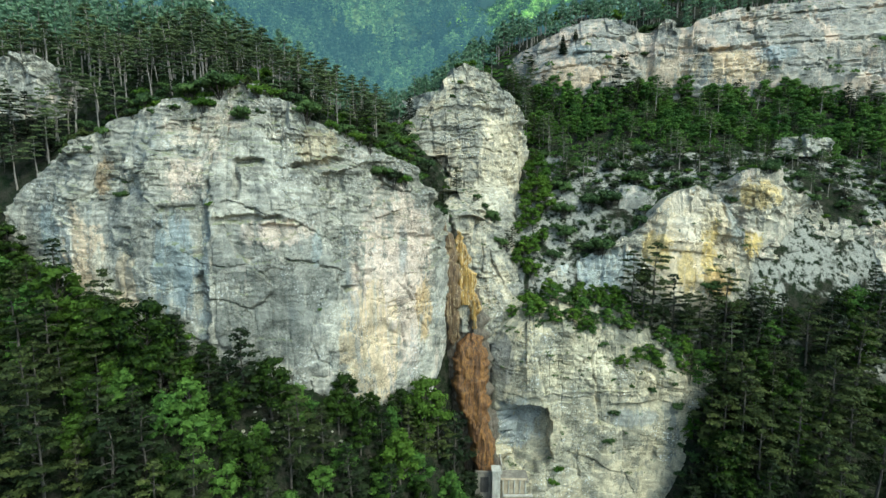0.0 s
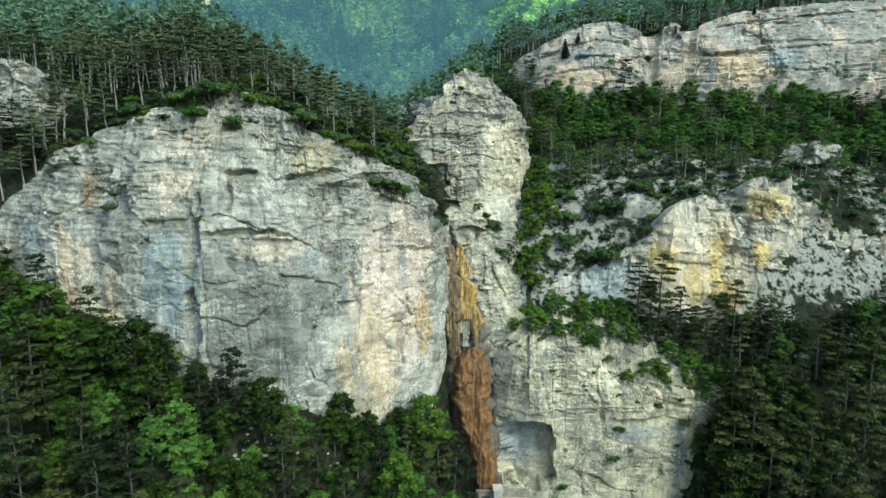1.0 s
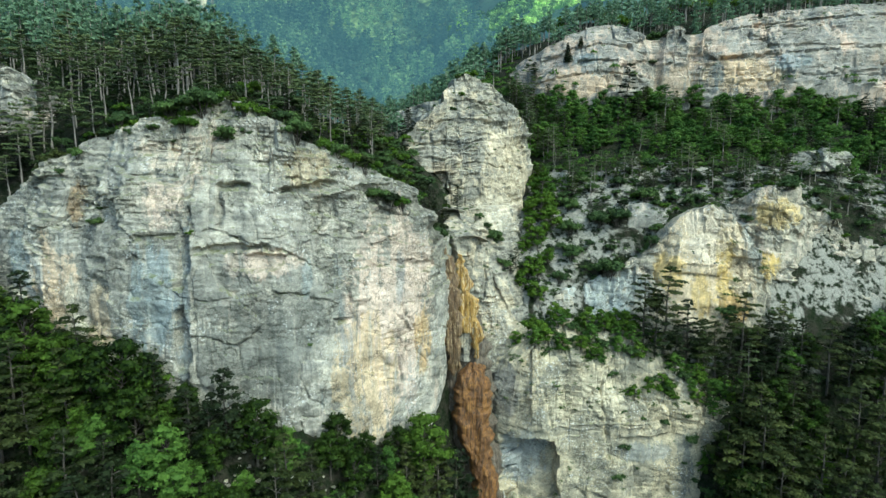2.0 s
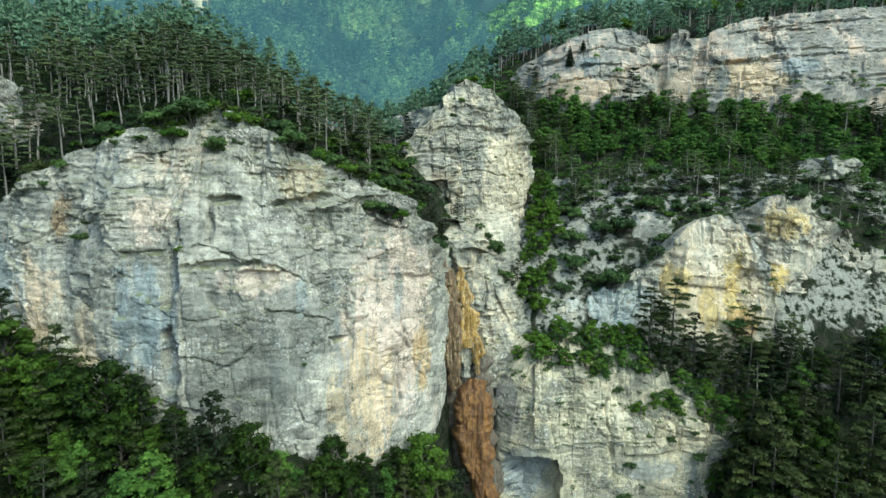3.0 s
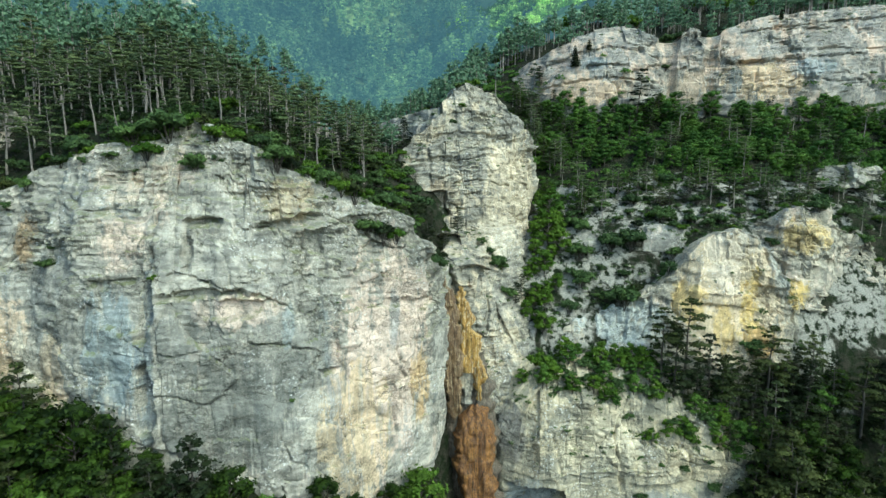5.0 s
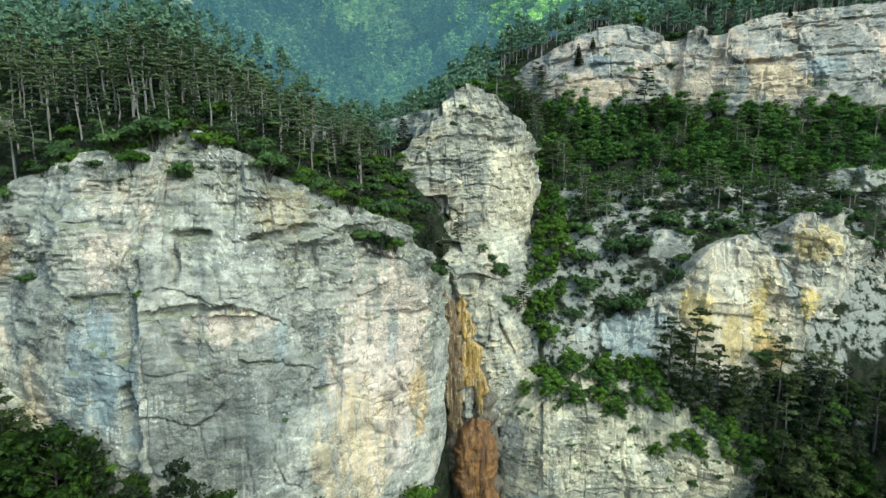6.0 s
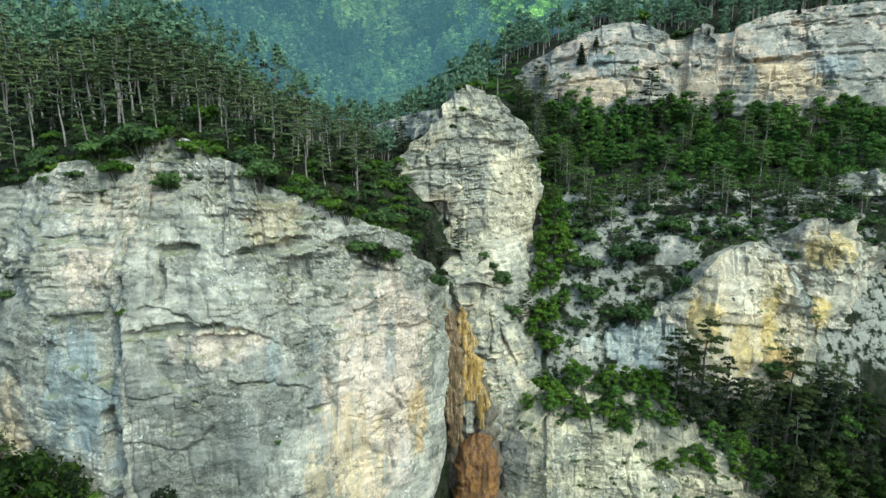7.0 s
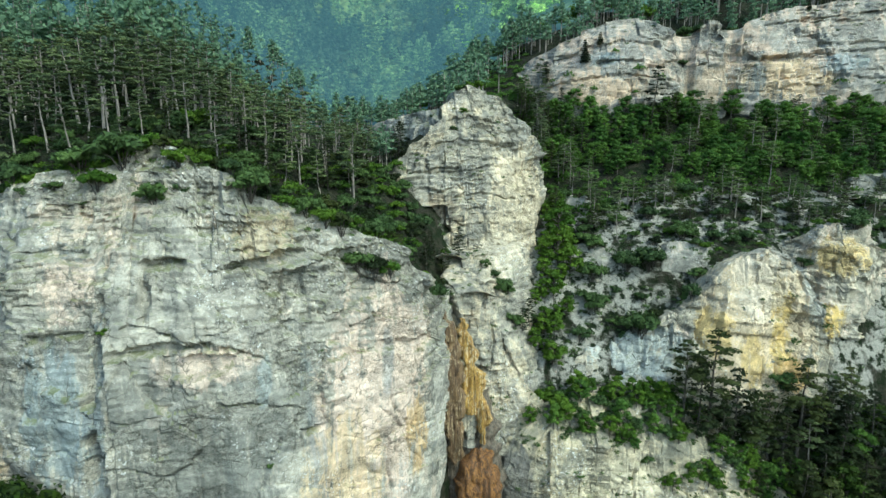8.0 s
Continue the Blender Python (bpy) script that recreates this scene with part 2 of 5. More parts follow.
CREAM, BLUE, RUST, YELLOW, GREY = (0.62, 0.50, 0.415), (0.21, 0.268, 0.30), (0.36, 0.22, 0.11), (0.58, 0.42, 0.14), (0.175, 0.18, 0.168)
rock_wall = rock("limestone_wall", moss=0.7, cream_amount=0.27, streaks=0.6, bedding=0.4, blots=(
    (-14, 52, 10, 28, CREAM, 0.95), (-58, 60, 5, 13, BLUE, 0.6), (-19, 38, 7, 18, (0.602, 0.464, 0.292), 0.7), (-38, 66, 8, 3.5, CREAM, 0.75), (-52, 58, 1.6, 22, (0.17, 0.20, 0.22), 0.8),
    (-84, 60, 10, 13, (0.64, 0.50, 0.36), 0.95), (-88, 64, 6, 12, (0.64, 0.60, 0.53), 0.9), (-76, 55, 4, 10, (0.62, 0.56, 0.46), 0.85), (-57, 78, 4, 6, CREAM, 0.8), (-76, 78, 3, 6, (0.361, 0.241, 0.129), 0.7), (-8, 64, 4, 8, CREAM, 0.7), (-92, 66, 4, 8, BLUE, 0.6), (-70, 55, 4, 9, (0.602, 0.473, 0.327), 0.7),
    (-40, 47, 13, 13, GREY, 0.75), (-46, 62, 7, 8, GREY, 0.6), (-30, 56, 7, 10, GREY, 0.6), (-7, 44, 2.5, 9, (0.533, 0.361, 0.163), 0.7), (-31, 85, 5, 5, (0.473, 0.378, 0.241), 0.6), (-12, 60, 1.2, 8, BLUE, 0.5), (-30, 62, 1.2, 5, BLUE, 0.4)))
rock_tower = rock("limestone_tower", pale=(0.44, 0.405, 0.33), cream=(0.56, 0.475, 0.345), cream_amount=0.45, streaks=0.08, offset=31, ochre_amount=0.0, bedding=0.65, blots=((17, 84, 11, 16, (0.602, 0.516, 0.378), 0.8), (12, 72, 8, 6, (0.585, 0.525, 0.413), 0.7), (-4, 84, 6, 4, (0.30, 0.24, 0.17), 0.7)))
rock_low = rock("limestone_lower_wall", pale=(0.40, 0.36, 0.27), grey=(0.265, 0.25, 0.20), cream=(0.53, 0.455, 0.315), cream_amount=0.6, streaks=0.4, offset=57, bedding=0.6, blots=(
    (19, 8, 9, 9, (0.284, 0.297, 0.292), 1.0), (36, 25, 14, 8, (0.55, 0.49, 0.361), 0.8), (63, 6, 3, 11, (0.15, 0.16, 0.15), 0.8), (14, 26, 5, 8, (0.24, 0.23, 0.22), 0.7), (52, 10, 9, 3, (0.25, 0.27, 0.28), 0.6)))
rock_yellow = rock("limestone_ochre_wall", grey=(0.28, 0.265, 0.225), pale=(0.50, 0.45, 0.36), cream_amount=0.45, ochre=YELLOW, ochre_amount=0.12, streaks=0.35, offset=83, bedding=0.2, blots=(
    (73, 57, 16, 19, (0.60, 0.49, 0.345), 0.95), (72, 58, 15, 17, (0.58, 0.475, 0.33), 0.9),
    (77, 57, 3.0, 15, YELLOW, 0.8), (62, 56, 5, 6, YELLOW, 0.65), (80, 46, 6, 5, (0.533, 0.361, 0.155), 0.9), (92, 57, 5, 5, YELLOW, 0.85), (44, 50, 14, 9, (0.378, 0.413, 0.413), 0.8), (73, 66, 8, 10, (0.60, 0.53, 0.43), 0.7), (70, 50, 4, 8, YELLOW, 0.6), (96, 72, 8, 6, (0.585, 0.447, 0.215), 0.9), (86, 64, 4, 8, (0.361, 0.387, 0.387), 0.6)))
rock_ledge = rock("limestone_ledges", cream_amount=0.3, streaks=0.25, offset=101, moss=0.7, bedding=0.5)
rock_upper = rock("limestone_upper_walls", grey=(0.255, 0.25, 0.235), pale=(0.42, 0.38, 0.33), cream=(0.58, 0.445, 0.345), cream_amount=0.5, streaks=0.4, offset=140, ochre_amount=0.15, bedding=0.5, blots=(
    (50, 118, 16, 7, (0.60, 0.45, 0.32), 0.9), (90, 119, 10, 7, (0.58, 0.45, 0.33), 0.8), (112, 121, 16, 8, (0.602, 0.456, 0.301), 0.9), (104, 121, 2.5, 7, BLUE, 0.7), (52, 128, 8, 3, BLUE, 0.6), (130, 126, 9, 4, BLUE, 0.6)))


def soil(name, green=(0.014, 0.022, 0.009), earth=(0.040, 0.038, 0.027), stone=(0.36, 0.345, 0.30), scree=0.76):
    mat, nt, bsdf = shader(name)
    n = Nodes(nt)
    big = n.noise(n.scaled(0.07, 0.07, 0.07), 1.0, 6, 0.62, 0.5)
    mid = n.noise(n.scaled(0.5, 0.5, 0.5), 1.0, 6, 0.65)
    fine = n.noise(n.scaled(3, 3, 3), 1.0, 4, 0.7)
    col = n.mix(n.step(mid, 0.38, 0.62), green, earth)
    # scree lies on the open slope under the upper woods, and in patches elsewhere
    open_slope = n.calc("MULTIPLY", n.step(n.axis("X"), 10, 24), n.calc("MULTIPLY", n.step(n.axis("Y"), 158, 166), n.step(n.axis("Y"), 214, 202)))
    s = n.step(n.calc("ADD", big, n.calc("MULTIPLY", open_slope, 0.3 * scree)), 0.66, 0.74)
    s = n.calc("MULTIPLY", s, n.step(mid, 0.4, 0.55))
    col = n.mix(s, col, stone)
    col = n.mix(0.6, col, n.mix(n.step(fine, 0.3, 0.7), (0.5, 0.5, 0.5), (1.3, 1.3, 1.25)), "MULTIPLY")
    n.link(col, bsdf.inputs["Base Color"])
    bsdf.inputs["Roughness"].default_value = 1.0
    bsdf.inputs["Specular IOR Level"].default_value = 0.1
    n.link(n.bump(fine, 0.4, 0.8, n.bump(mid, 1.2, 0.8)), bsdf.inputs["Normal"])
    return mat


def foliage(name, dark, light, lit_through=0.25, rough=0.6, spread=1.0):
    mat, nt, bsdf = shader(name)
    n = Nodes(nt)
    info = nt.nodes.new("ShaderNodeObjectInfo").outputs["Random"]
    geo = nt.nodes.new("ShaderNodeNewGeometry").outputs["Random Per Island"]
    f = n.calc("ADD", n.calc("MULTIPLY", n.calc("POWER", info, spread), 0.62), n.calc("MULTIPLY", geo, 0.38))
    col = n.mix(f, dark, light)
    patch = n.noise(n.scaled(0.6, 0.6, 0.6), 1.0, 3, 0.5)
    col = n.mix(0.5, col, n.mix(n.step(patch, 0.35, 0.65), (0.6, 0.62, 0.6), (1.3, 1.28, 1.1)), "MULTIPLY")
    n.link(col, bsdf.inputs["Base Color"])
    bsdf.inputs["Roughness"].default_value = rough
    bsdf.inputs["Specular IOR Level"].default_value = 0.1
    tr = nt.nodes.new("ShaderNodeBsdfTranslucent")
    n.link(col, tr.inputs["Color"])
    mx = nt.nodes.new("ShaderNodeMixShader")
    mx.inputs[0].default_value = lit_through
    n.link(bsdf.outputs[0], mx.inputs[1])
    n.link(tr.outputs[0], mx.inputs[2])
    n.link(mx.outputs[0], nt.nodes["Material Output"].inputs["Surface"])
    return mat


def bark(name, a, b):
    mat, nt, bsdf = shader(name)
    n = Nodes(nt)
    f = n.noise(n.scaled(3, 3, 0.8), 1.0, 5, 0.65)
    n.link(n.mix(n.step(f, 0.35, 0.65), a, b), bsdf.inputs["Base Color"])
    bsdf.inputs["Roughness"].default_value = 0.95
    n.link(n.bump(f, 0.08, 0.8), bsdf.inputs["Normal"])
    return mat


def tufa(name, cols, offset=0.0):
    """Flowstone: wet rust, brown and cream streaks down the fall."""
    mat, nt, bsdf = shader(name)
    n = Nodes(nt)
    run = n.noise(n.scaled(1.1, 1.1, 0.09, offset), 1.0, 5, 0.6, 0.4)
    run2 = n.noise(n.scaled(2.6, 2.6, 0.10, offset + 4), 1.0, 6, 0.68, 0.3)
    run3 = n.noise(n.scaled(3.4, 3.4, 0.08, offset + 13), 1.0, 5, 0.65, 0.4)
    lump = n.noise(n.scaled(0.5, 0.5, 0.4, offset), 1.0, 5, 0.65)
    col = n.mix(n.step(run, 0.4, 0.6), cols[0], cols[1])
    col = n.mix(n.calc("MULTIPLY", n.step(run2, 0.52, 0.62), 0.8), col, cols[2])
    col = n.mix(n.calc("MULTIPLY", n.step(lump, 0.55, 0.7), 0.6), col, cols[3])
    col = n.mix(n.calc("MULTIPLY", n.step(run3, 0.53, 0.60), 0.75), col, tuple(c * 0.35 for c in cols[0]))
    grit = n.noise(n.scaled(4, 4, 3, offset), 1.0, 5, 0.7)
    col = n.mix(0.6, col, n.mix(n.step(grit, 0.35, 0.65), (0.55, 0.55, 0.55), (1.35, 1.35, 1.3)), "MULTIPLY")
    n.link(col, bsdf.inputs["Base Color"])
    bsdf.inputs["Roughness"].default_value = 0.62
    n.link(n.bump(grit, 0.3, 0.7, n.bump(run2, 0.3, 0.8, n.bump(lump, 0.6, 0.6))), bsdf.inputs["Normal"])
    return mat


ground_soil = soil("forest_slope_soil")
needles = foliage("pine_needles", (0.050, 0.074, 0.038), (0.160, 0.194, 0.080), 0.28)
# dark of their own, and lowered further for the shade of the forest corner
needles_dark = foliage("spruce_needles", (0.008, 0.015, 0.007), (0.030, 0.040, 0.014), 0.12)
leaves = foliage("fresh_leaves", (0.040, 0.090, 0.022), (0.135, 0.225, 0.040), 0.3)
# shade of the forest foot is put into this leaf colour
leaves_shaded = foliage("shaded_forest_leaves", (0.004, 0.010, 0.0025), (0.095, 0.160, 0.021), 0.2, spread=2.6)
# likewise darkened: needles that carry the forest's shade in their colour
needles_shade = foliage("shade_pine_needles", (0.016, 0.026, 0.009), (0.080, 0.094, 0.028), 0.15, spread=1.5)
# paler and bluer than pine: distance haze put into the base colour
needles_hazed = foliage("hazed_pine_needles", (0.115, 0.190, 0.130), (0.245, 0.340, 0.190), 0.35)
leaves_shrub = foliage("shrub_leaves", (0.036, 0.060, 0.026), (0.100, 0.155, 0.046), 0.22)
leaves_bright = foliage("ledge_leaves", (0.045, 0.095, 0.014), (0.120, 0.190, 0.024), 0.3)
leaves_pinewood = foliage("pinewood_brush", (0.014, 0.026, 0.010), (0.055, 0.085, 0.026), 0.2)
# near black: the dark gaps under the trees are painted into the leaves
leaves_under_shaded = foliage("shaded_undergrowth_leaves", (0.003, 0.006, 0.002), (0.013, 0.022, 0.006), 0.15)
pine_bark = bark("pine_bark", (0.15, 0.13, 0.115), (0.33, 0.29, 0.25))
dark_bark = bark("dark_bark", (0.04, 0.034, 0.028), (0.11, 0.095, 0.075))
tufa_brown = tufa("tufa_brown", ((0.12, 0.072, 0.036), (0.22, 0.14, 0.065), (0.46, 0.36, 0.22), (0.06, 0.04, 0.025)))
tufa_ochre = tufa("tufa_ochre", ((0.32, 0.18, 0.04), (0.47, 0.29, 0.07), (0.68, 0.58, 0.40), (0.14, 0.075, 0.025)), 11)
tufa_lower = tufa("tufa_rust", ((0.13, 0.060, 0.022), (0.27, 0.125, 0.030), (0.05, 0.032, 0.02), (0.36, 0.185, 0.045)), 20)
tufa_dark = tufa("wet_rock", ((0.10, 0.08, 0.06), (0.17, 0.14, 0.105), (0.09, 0.055, 0.03), (0.24, 0.215, 0.17)), 29)


# ---- the lie of the land: lines along the slope, each a depth and a height over x ----
X = (-400, -160, -105, -85, -65, -45, -25, -10, -2, 6, 14, 30, 60, 75, 90, 110, 150, 220, 500)
LINES = (
    # foot of the lower walls
    ((150, 142, 136, 124, 119, 118, 127, 142, 150, 153, 154, 153, 155, 152, 152, 156, 160, 170, 200),
     (80, 73, 63, 51, 46, 39, 29, 23, 16, -8, -14, -16, -12, 6, 10, 12, 14, 20, 30)),
    # rims and the terrace over the lower right wall
    ((160, 148, 142, 134, 130, 139, 141, 149, 162, 163, 162, 161, 161, 161, 161, 163, 168, 178, 215),
     (84, 80, 72, 80, 89, 96, 84, 76, 60, 42, 31, 32, 30, 26, 26, 28, 30, 36, 40)),
    # foot of the middle walls
    ((166, 153, 149, 141, 139, 147, 150, 160, 170, 171, 170, 168, 168, 168, 169, 172, 176, 188, 230),
     (92, 90, 84, 85, 94, 100.5, 87, 75, 64, 48, 46, 44, 42, 41, 42, 44, 45, 48, 52)),
    # tops of the middle walls
    ((185, 176, 168, 155, 152, 158, 166, 180, 186, 186, 187, 192, 187, 181, 184, 190, 192, 200, 240),
     (108, 106, 102, 100, 103, 103, 92, 84, 80, 72, 68, 72, 73, 71, 74, 76, 72, 74, 80)),
    # foot of the upper walls
    ((230, 215, 205, 200, 205, 215, 240, 232, 225, 222, 222, 256, 249, 250, 253, 249, 247, 251, 270),
     (128, 122, 118, 118, 112, 96, 95, 103, 105, 105, 104, 111, 114, 114, 114, 114, 116, 120, 130)),
    # tops of the upper walls
    ((270, 260, 255, 255, 265, 280, 290, 285, 280, 275, 272, 270, 266, 266, 266, 266, 266, 268, 310),
     (150, 142, 137, 128, 110, 100, 102, 110, 114, 118, 122, 132, 140, 139, 140, 145, 148, 150, 160)),
    # the woods above
    ((460, 450, 450, 450, 450, 450, 450, 450, 450, 450, 450, 450, 450, 450, 450, 450, 450, 450, 470),
     (220, 188, 174, 166, 158, 156, 160, 166, 170, 174, 178, 190, 212, 222, 232, 245, 262, 280, 320)),
)


def land(x, y):
    """Height of the ground, for arrays of equal shape."""
    x, y = np.asarray(x, float), np.asarray(y, float)
    ys = [np.interp(x, X, a) for a, _ in LINES]
    zs = [np.interp(x, X, b) for _, b in LINES]
    # the wooded foot of the slope falls away towards the valley
    stations = [(ys[0] - 900, zs[0] * 0.2 - 190), (ys[0] - 230, zs[0] * 0.4 - 110), (ys[0] - 55, zs[0] - 52)]
    stations += list(zip(ys, zs)) + [(ys[-1] + 700, zs[-1] + 330)]
    z = stations[0][1] + 0 * x
    for (ya, za), (yb, zb) in zip(stations[:-1], stations[1:]):
        z = np.where(y > ya, za + (zb - za) * np.clip((y - ya) / (yb - ya), 0, 1), z)
    rough = 1.6 * fbm(x * 0.06, y * 0.06, 0 * x, 4, 3) + 0.7 * fbm(x * 0.25, y * 0.25, 0 * x, 3, 9)
    return z + rough


def spaced(a, b, step, far_a, far_b):
    """Even steps from a to b, growing steps beyond, out to far_a and far_b."""
    v = list(np.arange(a, b + step, step))
    d = step
    while v[-1] < far_b:
        d *= 1.22
        v.append(v[-1] + d)
    d = step
    while v[0] > far_a:
        d *= 1.22
        v.insert(0, v[0] - d)
    return np.array(v)


gx, gy = spaced(-170, 215, 2.4, -3000, 3000), spaced(50, 330, 2.1, -3000, 1100)
GX, GY = np.meshgrid(gx, gy, indexing="ij")
GZ = land(GX, GY) - 16 * ramp(300, 326, GY)
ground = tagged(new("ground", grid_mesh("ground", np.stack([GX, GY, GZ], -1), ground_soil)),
                "steep mountain slope of soil, scree and low scrub", "ground", kind="structure")


# ---- rock faces ----
def blocks(u, z, h, w, seed, warp=1.0):
    """Random heights of beds broken into blocks: -1 to 1, with sharp steps."""
    zz = z + warp * h * 0.5 * vnoise(u / (w * 2.5), z / (h * 4), 0 * u, seed + 11)
    k = np.floor(zz / h)
    uu = u + w * 3 * hash3(k, k * 0, k * 0, seed) + warp * w * 0.35 * vnoise(u / w, z / (h * 1.5), 0 * u, seed + 5)
    b = np.floor(uu / w)
    return hash3(k, b, k * 0, seed + 3) * 2 - 1


def beds(u, z, h, w, seed):
    """Overhanging beds: each swells outward to its top and is undercut beneath, by block."""
    zz = z + 0.05 * u + h * 0.7 * vnoise(u / (w * 2.0), z / (h * 5), 0 * u, seed + 11)
    k = np.floor(zz / h)
    f = zz / h - k
    uu = u + w * 3 * hash3(k, k * 0, k * 0, seed) + w * 0.4 * vnoise(u / w, z / h, 0 * u, seed + 5)
    b = np.floor(uu / w)
    strength = hash3(k, b, k * 0, seed + 3)
    return strength ** 1.5 * (f ** 1.4 - 0.45)


def slabs(u, z, w, h, seed, shear=0.0):
    """Broken facets: each cell stands at its own depth and tilt. Gives that depth (-1 to 1) and the nearness of a joint (1 in it)."""
    zero = 0 * u
    a = u / w + shear * z / h + 0.30 * fbm(u / w, z / h, zero, 3, seed + 1)
    b = z / h + 0.30 * fbm(u / w, z / h, zero + 5, 3, seed + 2)
    i, j = np.floor(a), np.floor(b)
    d1, d2, depth = zero + 9.0, zero + 9.0, zero
    for p in (-1, 0, 1):
        for q in (-1, 0, 1):
            ca, cb = i + p, j + q
            da = a - ca - hash3(ca, cb, ca * 0, seed + 3)
            db = b - cb - hash3(ca, cb, ca * 0, seed + 4)
            d = da * da + db * db
            val = hash3(ca, cb, ca * 0, seed + 5) * 2 - 1 + 1.5 * da * (hash3(ca, cb, ca * 0, seed + 6) - 0.5) + 1.8 * db * (hash3(ca, cb, ca * 0, seed + 7) - 0.3)
            near = d < d1
            d2 = np.where(near, d1, np.minimum(d2, d))
            depth = np.where(near, val, depth)
            d1 = np.minimum(d1, d)
    return depth, np.clip(1 - (np.sqrt(d2) - np.sqrt(d1)) / 0.07, 0, 1)


def relief(u, z, rough, seed, flute=1.0, fold=1.0, dip=0.0):
    """How far the rock stands out from its plane, in metres; rough may be an array."""
    zero = 0 * u
    d = fold * (3.2 * fbm(u / 18, z / 45, zero, 3, seed) + 1.0 * fbm(u / 5, z / 14, zero, 2, seed + 2)) + 0.5 * flute * fbm(u / 2.2, z / 16, zero, 3, seed + 4)
    z = z - dip * u
    where = ramp(-0.3, 0.2, fbm(u / 14, z / 10, zero, 3, seed + 21))
    amount = rough * (0.35 + 0.65 * where)
    d = d + amount * (1.7 * beds(u, z, 6.5, 13.0, seed + 15) + 0.7 * beds(u, z, 2.3, 9.0, seed + 25) + 0.16 * beds(u, z, 0.85, 5.0, seed + 35))
    d = d + amount * (1.1 * flute * blocks(u, z, 9.0, 6.0, seed) + 0.3 * blocks(u, z, 2.4, 3.6, seed + 40) + 0.16 * blocks(u, z, 0.95, 2.0, seed + 70))
    for w, h, size, joint, shear, sd in ((13.0, 9.0, 0.85, 0.5, 0.35, 110), (5.0, 3.4, 0.34, 0.22, -0.3, 120), (2.0, 1.2, 0.13, 0.08, 0.2, 130)):
        depth, gap = slabs(u, z, w, h, seed + sd, shear)
        d = d + np.minimum(0.45 + 0.45 * rough, 1.0) * (0.3 + 0.7 * where) * (size * depth - joint * gap)
    for w, deep, sd in ((9.5, 1.0, 31), (4.4, 0.4, 33)):
        crack = 1 - np.abs(vnoise(u / w + 0.6 * vnoise(u / 5, z / 9, zero, seed + 8), z / (w * 4), zero, seed + sd)) * 11
        d = d - np.minimum(rough + 0.25, 1.2) * deep * np.clip(crack, 0, 1) * (0.2 + 0.8 * where)
    return d + 0.14 * fbm(u / 0.9, z / 0.8, zero, 2, seed + 50)


